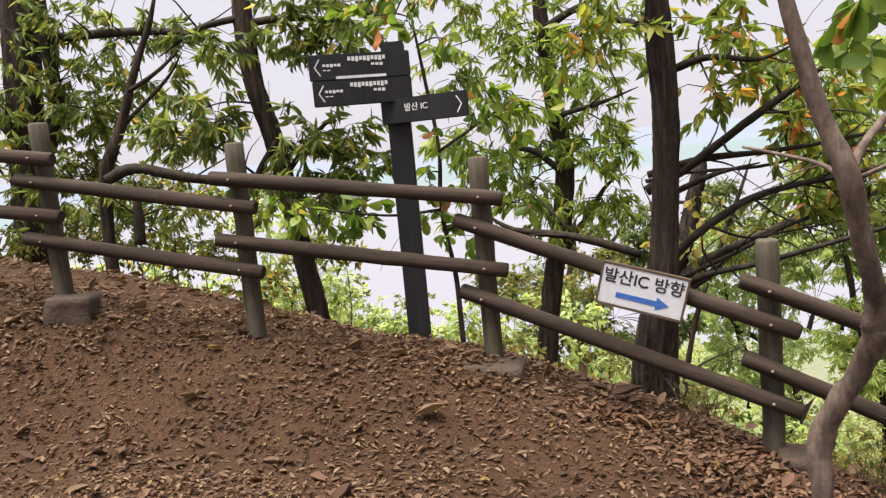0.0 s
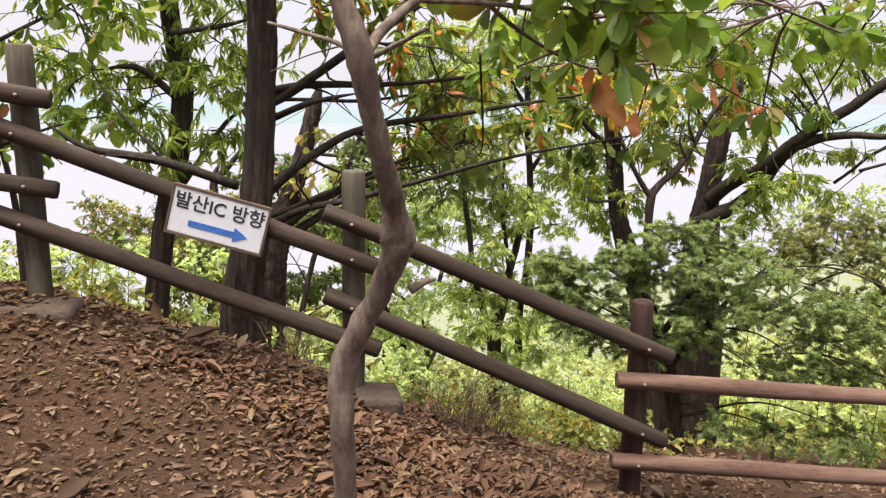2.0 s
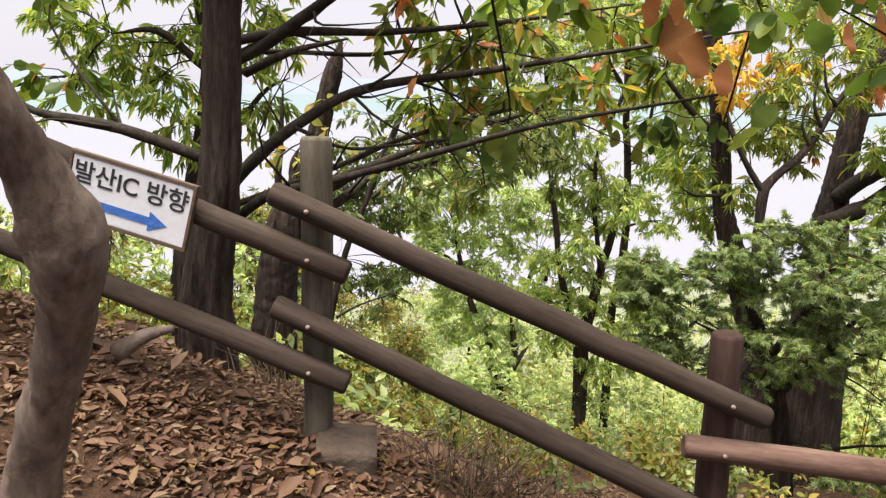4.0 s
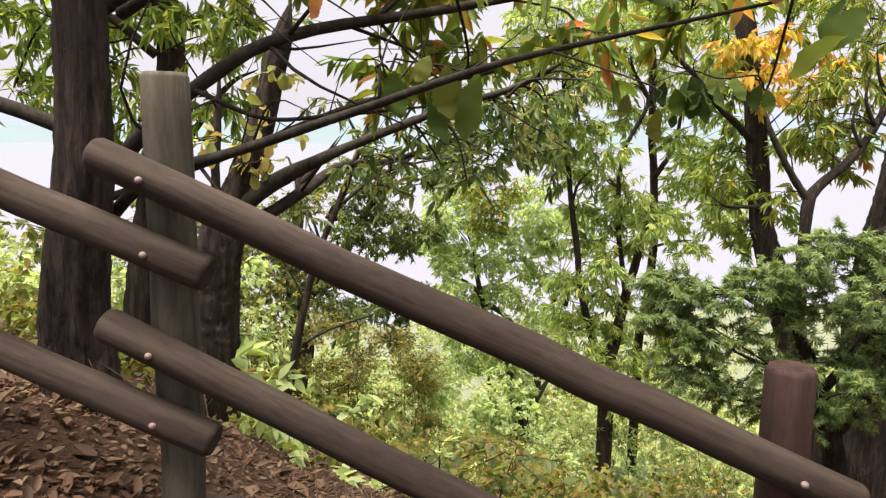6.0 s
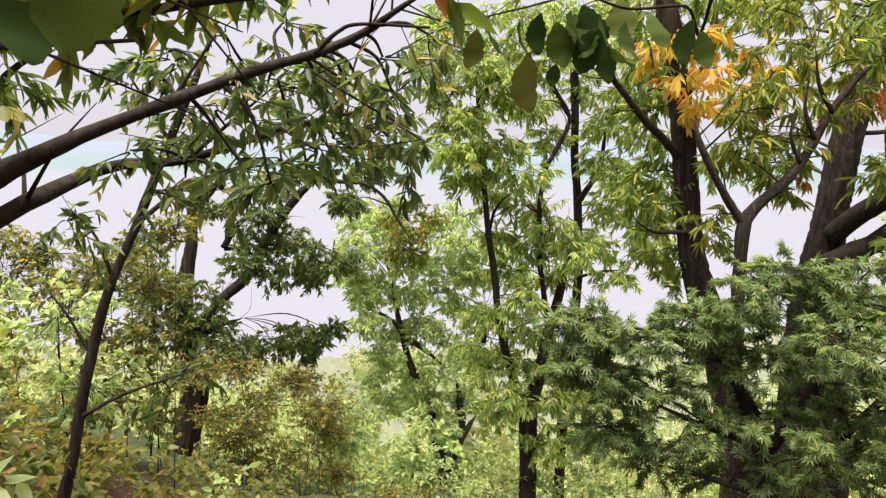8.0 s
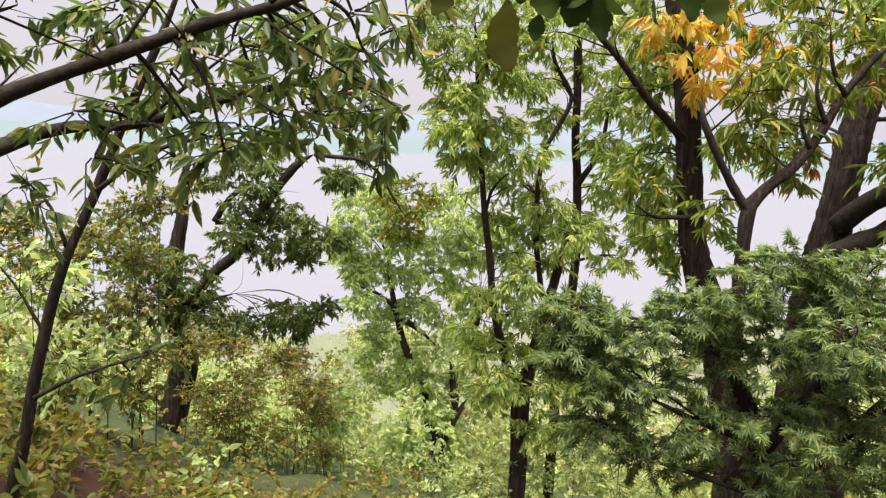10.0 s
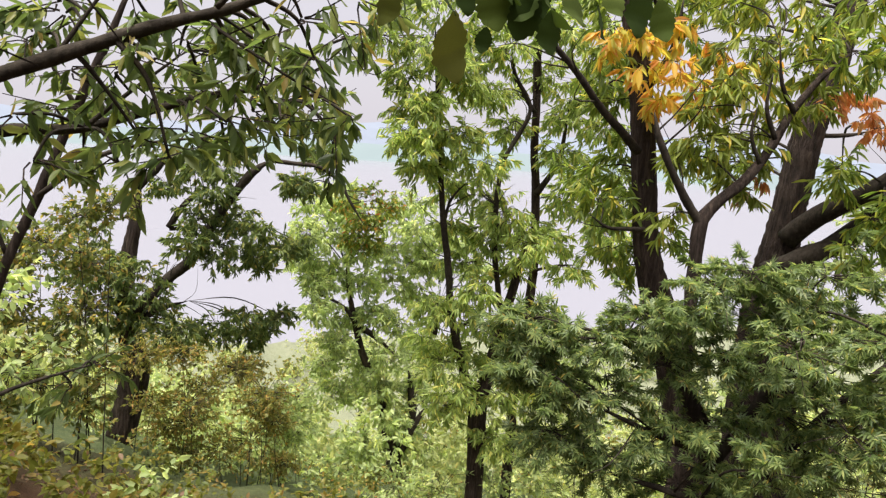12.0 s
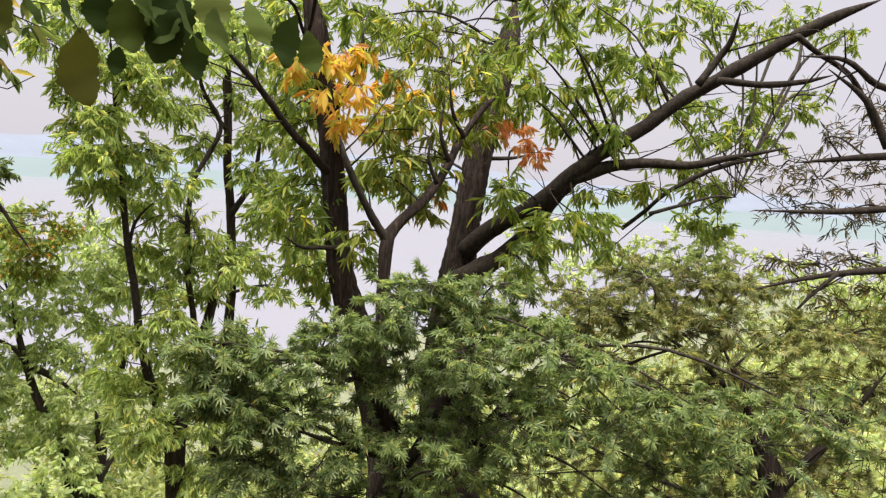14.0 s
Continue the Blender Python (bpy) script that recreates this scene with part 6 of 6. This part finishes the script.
shrub('green thicket of bushes down the slope', 'shrubs on the slope', clumps=[(9.99, 9.66, -0.52, 0.43), (10.51, 9.16, -0.42, 0.43), (11.02, 8.66, -0.25, 0.4), (11.54, 8.15, -0.22, 0.4), (12.07, 7.64, -0.27, 0.43), (12.59, 7.13, -0.39, 0.43), (13.11, 6.63, -0.37, 0.43), (10.54, 9.14, -1.08, 0.43), (11.31, 8.38, -0.89, 0.43), (12.09, 7.62, -0.86, 0.43), (12.89, 6.84, -0.97, 0.43), (9.8, 9.85, -1.12, 0.36), (13.45, 6.29, -0.79, 0.43), (10.18, 9.48, 0.07, 0.29), (11.73, 7.97, 0.15, 0.29), (13.62, 6.13, -0.19, 0.43)], style=SMALL_GREEN, sprays=40)

shrub('yellow-green saplings behind the fence', 'shrubs on the slope', clumps=[(-2.06, 7.71, 1.22, 0.2), (-2.69, 7.69, 1.49, 0.17), (-1.81, 7.71, 0.4, 0.2), (-1.1, 7.73, 0.63, 0.16), (-3.52, 7.67, 1.56, 0.23), (-4.1, 7.65, 1.05, 0.25), (-4.35, 7.65, 0.9, 0.23), (-3.24, 7.67, 0.81, 0.2), (-1.44, 7.72, 0.71, 0.16), (0.38, 7.77, -0.02, 0.16)], style=SMALL_YELLOW, sprays=26)

NEAR_GREEN = [(3.24, 4.82, 0.78, 0.139), (3.12, 4.82, 0.84, 0.087), (3.17, 4.84, 0.86, 0.067), (3.2, 4.76, 0.86, 0.085), (3.31, 4.79, 0.86, 0.1), (3.37, 4.81, 0.88, 0.126), (3.4, 4.74, 0.86, 0.133), (3.46, 4.84, 0.83, 0.095), (3.38, 4.79, 0.85, 0.113), (3.47, 4.77, 0.87, 0.103), (3.29, 4.77, 0.79, 0.049), (3.58, 4.82, 0.91, 0.11), (3.61, 4.75, 0.88, 0.107), (3.68, 4.77, 0.87, 0.086), (3.54, 4.78, 0.85, 0.07), (3.33, 4.77, 0.89, 0.1), (3.49, 4.83, 0.93, 0.108), (3.4, 4.81, 0.9, 0.116), (3.28, 4.85, 0.89, 0.092), (2.31, 4.37, 0.8, 0.181), (2.39, 4.33, 0.82, 0.195), (2.18, 4.33, 0.85, 0.128), (2.32, 4.3, 0.86, 0.144), (2.26, 4.32, 0.92, 0.08)]

NEAR_GREEN_B = [(2.91, 3.75, 1.3, 0.124), (3.1, 3.79, 1.02, 0.119), (3.21, 3.66, 1.26, 0.134), (3.63, 3.67, 1.13, 0.128), (4.17, 3.81, 1.13, 0.109), (2.2, 3.86, 1.47, 0.122), (3.23, 3.6, 1.48, 0.106), (3.73, 3.59, 1.34, 0.112), (4.17, 3.8, 1.5, 0.109), (4.3, 3.72, 1.56, 0.126), (4.14, 3.7, 1.66, 0.134), (3.18, 3.76, 1.49, 0.130), (2.6, 3.8, 1.45, 0.114), (2.34, 3.59, 1.49, 0.110), (2.33, 3.86, 1.51, 0.109), (4.68, 3.86, 1.66, 0.115), (3.67, 3.69, 1.52, 0.134), (3.53, 3.71, 1.35, 0.115), (2.85, 3.65, 1.44, 0.117), (4.42, 3.75, 1.37, 0.112), (3.87, 3.63, 1.63, 0.130), (2.92, 3.6, 0.93, 0.126), (3.03, 3.65, 0.99, 0.110)]

NEAR_RED = [(2.62, 3.72, 1.32, 0.122), (2.76, 3.79, 1.24, 0.19), (2.75, 3.66, 1.17, 0.183), (2.96, 3.8, 1.11, 0.131), (2.68, 3.65, 1.53, 0.122), (3.08, 3.66, 1.55, 0.13), (3.42, 3.76, 1.26, 0.117), (3.47, 3.68, 1.3, 0.14), (2.66, 3.64, 1.33, 0.14), (-0.27, 4.75, 2.12, 0.12), (1.96, 4.2, 1.06, 0.072)]

TUFT = [(2.22, 3.99), (2.42, 4.12), (2.12, 4.03), (1.46, 4.72)]

gold_tree = TREES["dark trunk with orange and yellow turning leaves"]
crown("turning_leaves", gold_tree, autumn_spray, LANCE_GOLD, 4, np.random.default_rng(77), "yellow and orange autumn leaves")

crown("olive_leaves", TREES["light green tree with u-shaped fork on the slope"], [(6.81, 18.67, -0.63, 0.34), (6.58, 18.4, -1.08, 0.31), (6.95, 18.39, -1.19, 0.31), (7.33, 18.68, -0.85, 0.22), (6.52, 18.53, -1.52, 0.24), (6.95, 18.53, -1.63, 0.24), (6.16, 17.94, -0.76, 0.16)], LANCE_AUTUMN, 34, np.random.default_rng(76), "olive and yellow drooping leaves")

crown("red_leaves", TREES["thick tree with two heavy limbs over the slope"], red_spray, LANCE_RED, 5, np.random.default_rng(78), "orange-red withered leaves")

crown("vine_leaves", TREES["big oak with long low limbs reaching sideways"], vine_spray, ROUND_GOLD, 3, np.random.default_rng(79), "yellow and pale orange climbing leaves")


# ---- fallen leaves ----
def fallen():
    rng = np.random.default_rng(5)
    for name, n, lo, hi, x0, x1, y0, deep, shape, width, tilt in (("leaf_litter", 30000, 0.025, 0.065, -7.5, 8, -3.0, 15.0, SHAPE_CURL, 0.38, 0.18), ("leaf_carpet", 46000, 0.012, 0.052, -4.2, 4.2, 1.0, 4.3, SHAPE_CURL, 0.38, 0.2), ("leaf_drift", 20800, 0.026, 0.064, 0.6, 3.5, 1.3, 2.9, SHAPE_CURL, 0.4, 0.35), ("large_fallen_leaves", 2600, 0.08, 0.125, -6, 6.5, -2.5, 10.0, SHAPE_CURL, 0.42, 0.35), ("leaf_crumbs", 75000, 0.008, 0.034, -4, 4.2, 1.2, 5.2, SHAPE_LANCE, 0.5, 0.16)):
        x, y = rng.uniform(x0, x1, n), y0 + deep * rng.uniform(0, 1, n) ** 1.25
        # the trodden middle of the path is barer, with drifts elsewhere
        bare = np.exp(-((y - 2.6) / 0.4) ** 2) * np.exp(-((x + 0.6) / 0.6) ** 2)
        drift = 0.5 + 0.5 * np.sin(2.3 * x + 1.7 * np.sin(1.9 * y)) * np.sin(2.9 * y + 0.8)
        # drifts thin out towards their borders
        rim = np.minimum(np.minimum(x - x0, x1 - x), np.minimum(y - y0, y0 + deep - y) + 0.35 * np.sin(1.7 * x))
        keep = rng.uniform(0, 1, n) > np.clip(0.85 * bare + 0.5 * (1 - drift) + np.clip(1 - rim / 0.9, 0, 1) * (y < 4.0), 0, 1)
        x, y = x[keep], y[keep]
        n = len(x)
        pos = np.stack([x, y, ground(x, y) + rng.uniform(0.0, 0.012, n)], 1)
        way = rng.normal(0, 1, (n, 3))
        way[:, 2] *= tilt
        size = rng.uniform(lo, hi, n) * np.where(rng.uniform(0, 1, n) > 0.96, 1.5, 1)
        tagged(new(name, leaves_mesh(name, pos, way, size, width, shape, drift_mat if name == "leaf_drift" else litter_mat, rng, 0.9)), "dry brown leaves and crumbs lying over the earth", "fallen leaves", kind="stuff")


fallen()


# ---- low plants and dry grass ----
def undergrowth():
    rng = np.random.default_rng(15)
    for label, style, count in (("low yellow-green plants over the slope", SMALL_YELLOW, 300), ("low green plants over the slope", SMALL_GREEN, 110)):
        clumps = []
        while len(clumps) < count:
            x, y = rng.uniform(-9, 16), rng.uniform(5.6, 26)
            fy = float(np.interp(x, [p[0] for p in FENCE], [p[1] for p in FENCE]))
            if y > fy + 1.6 + max(0, -x) * 0.3:
                clumps.append((x, y, float(ground(x, y)) + rng.uniform(0.05, 0.2), rng.uniform(0.2, 0.5)))
        pos, way, size, tv, tf = sprays_of(clumps, style, 13, rng)
        tagged(new("undergrowth", leaves_mesh("undergrowth", pos, way, size * 1.15, style[3], style[0], style[1], rng, 0.75)), label, "undergrowth", kind="stuff")


def bank_plants():
    rng = np.random.default_rng(25)
    clumps = []
    for _ in range(170):
        x, y = rng.uniform(0.2, 5.2), rng.uniform(6.4, 11.0)
        clumps.append((x, y, float(ground(x, y)) + rng.uniform(0.02, 0.28), rng.uniform(0.06, 0.2)))
    pos, way, size, tv, tf = sprays_of(clumps, SMALL_GOLD, 7, rng)
    tagged(new("bank_plants", leaves_mesh("bank_plants", pos, way, size, 0.55, SHAPE_LANCE, leaf_goldgreen, rng, 0.8)), "low yellowing plants thinly covering the bank", "undergrowth", kind="stuff")


def grass_tuft(x, y, seed):
    rng = np.random.default_rng(seed)
    v, f = [], []
    for _ in range(42):
        a, lean, h = rng.uniform(0, 6.28), rng.uniform(0.05, 0.28), rng.uniform(0.1, 0.34)
        bx, by = x + rng.normal(0, 0.07), y + rng.normal(0, 0.07)
        g = float(ground(bx, by)) - 0.02
        ln = smooth_line([(bx, by, g, 0.0028), (bx + lean * 0.4 * math.cos(a), by + lean * 0.4 * math.sin(a), g + h * 0.6, 0.0022), (bx + lean * math.cos(a), by + lean * math.sin(a), g + h, 0.0012)], 3)
        tv, tf = tube(ln, 3, 0, 0, False)
        o = len(v)
        v += tv
        f += [tuple(i + o for i in q) for q in tf]
    tagged(new("grass_tuft", mesh_of("grass_tuft", v, f, dry_grass)), "dry brown grass tuft beside the fence", "grass", "grass tufts", "stuff")


undergrowth()
bank_plants()
for k, (tx, ty) in enumerate(TUFT):
    grass_tuft(tx, ty, k)


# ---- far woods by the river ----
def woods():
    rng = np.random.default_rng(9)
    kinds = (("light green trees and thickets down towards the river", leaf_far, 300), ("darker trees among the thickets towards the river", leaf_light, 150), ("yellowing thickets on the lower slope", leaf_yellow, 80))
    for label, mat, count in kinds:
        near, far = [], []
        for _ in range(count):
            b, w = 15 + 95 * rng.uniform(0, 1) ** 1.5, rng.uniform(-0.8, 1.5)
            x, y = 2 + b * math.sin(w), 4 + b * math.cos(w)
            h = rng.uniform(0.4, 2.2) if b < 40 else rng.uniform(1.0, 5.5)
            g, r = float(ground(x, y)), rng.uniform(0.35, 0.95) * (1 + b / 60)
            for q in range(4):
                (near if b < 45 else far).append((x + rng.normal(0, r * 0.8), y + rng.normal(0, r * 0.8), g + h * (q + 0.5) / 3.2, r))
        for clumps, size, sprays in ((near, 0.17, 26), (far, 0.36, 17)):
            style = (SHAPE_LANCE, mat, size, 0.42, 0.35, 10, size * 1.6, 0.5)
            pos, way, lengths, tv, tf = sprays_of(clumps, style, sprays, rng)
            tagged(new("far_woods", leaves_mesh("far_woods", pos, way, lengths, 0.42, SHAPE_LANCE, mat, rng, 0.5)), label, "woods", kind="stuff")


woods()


# ---- leaves that hang close over the path ----
def oak_leaf_mesh(name, mat, seed):
    rng = np.random.default_rng(seed)
    mid, left, right = [], [], []
    k = 22
    wave = rng.uniform(0, 6.28)
    for i in range(k + 1):
        t = i / k
        w = 0.33 * (math.sin(math.pi * (0.02 + 0.98 * t) ** 1.15) ** 0.75) * (1 + 0.09 * math.sin(44 * t + wave)) + 0.006
        z = -0.2 * t * t + 0.03 * math.sin(7 * t + wave)
        mid.append((0, t, z - 0.03))
        left.append((-w, t + 0.05 * w, z + 0.05 * w + 0.025 * math.sin(15 * t + wave)))
        right.append((w, t + 0.05 * w, z + 0.05 * w + 0.025 * math.cos(13 * t + wave)))
    verts = mid + left + right
    m = k + 1
    faces = [(i, i + 1, m + i + 1, m + i) for i in range(k)] + [(i + 1, i, 2 * m + i, 2 * m + i + 1) for i in range(k)]
    s = [(0, 0, -0.03), (0.012, 0, -0.02), (0.012, -0.3, 0.06), (0, -0.3, 0.05)]
    verts += s
    faces.append((3 * m, 3 * m + 1, 3 * m + 2, 3 * m + 3))
    return mesh_of(name, verts, faces, mat, True)


def hang_leaves():
    rng = np.random.default_rng(31)
    young = TREES["thin crooked young tree beside the path"]
    o = Vector(young.location)
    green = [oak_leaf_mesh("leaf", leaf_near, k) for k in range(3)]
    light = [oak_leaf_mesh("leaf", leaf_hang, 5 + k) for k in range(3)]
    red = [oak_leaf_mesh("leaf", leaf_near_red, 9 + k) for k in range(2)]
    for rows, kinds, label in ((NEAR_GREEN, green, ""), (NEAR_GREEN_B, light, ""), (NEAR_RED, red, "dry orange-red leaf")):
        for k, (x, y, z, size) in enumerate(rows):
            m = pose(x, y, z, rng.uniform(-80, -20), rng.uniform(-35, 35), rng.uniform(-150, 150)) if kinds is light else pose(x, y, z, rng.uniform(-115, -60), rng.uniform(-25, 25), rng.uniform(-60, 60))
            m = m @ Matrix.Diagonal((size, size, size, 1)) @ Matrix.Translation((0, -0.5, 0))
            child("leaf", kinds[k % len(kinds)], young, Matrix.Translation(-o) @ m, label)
    # the thin boughs that carry them
    for pts in ([NEAR_GREEN[13], NEAR_GREEN[12], NEAR_GREEN[9], NEAR_GREEN[5], NEAR_GREEN[3], NEAR_GREEN[1]], [NEAR_GREEN_B[4], NEAR_GREEN_B[3], NEAR_GREEN_B[2], NEAR_GREEN_B[0], NEAR_GREEN_B[12]], [NEAR_GREEN_B[15], NEAR_GREEN_B[8], NEAR_RED[7], NEAR_RED[0]], [NEAR_GREEN[20], NEAR_GREEN[19], NEAR_GREEN[21]]):
        rows = [(p[0], p[1], p[2] + 0.75 * p[3], 0.0045 - 0.0006 * i) for i, p in enumerate(pts)]
        first = rows[0]
        rows = [(first[0] - 0.3, first[1] - 0.55, first[2] + 0.45, 0.006), *rows]
        v, f = tube(smooth_line(rows, 6), 6, 0.05, 3)
        part("bough", mesh_of("bough", v, f, bark_limb, True), young)


hang_leaves()
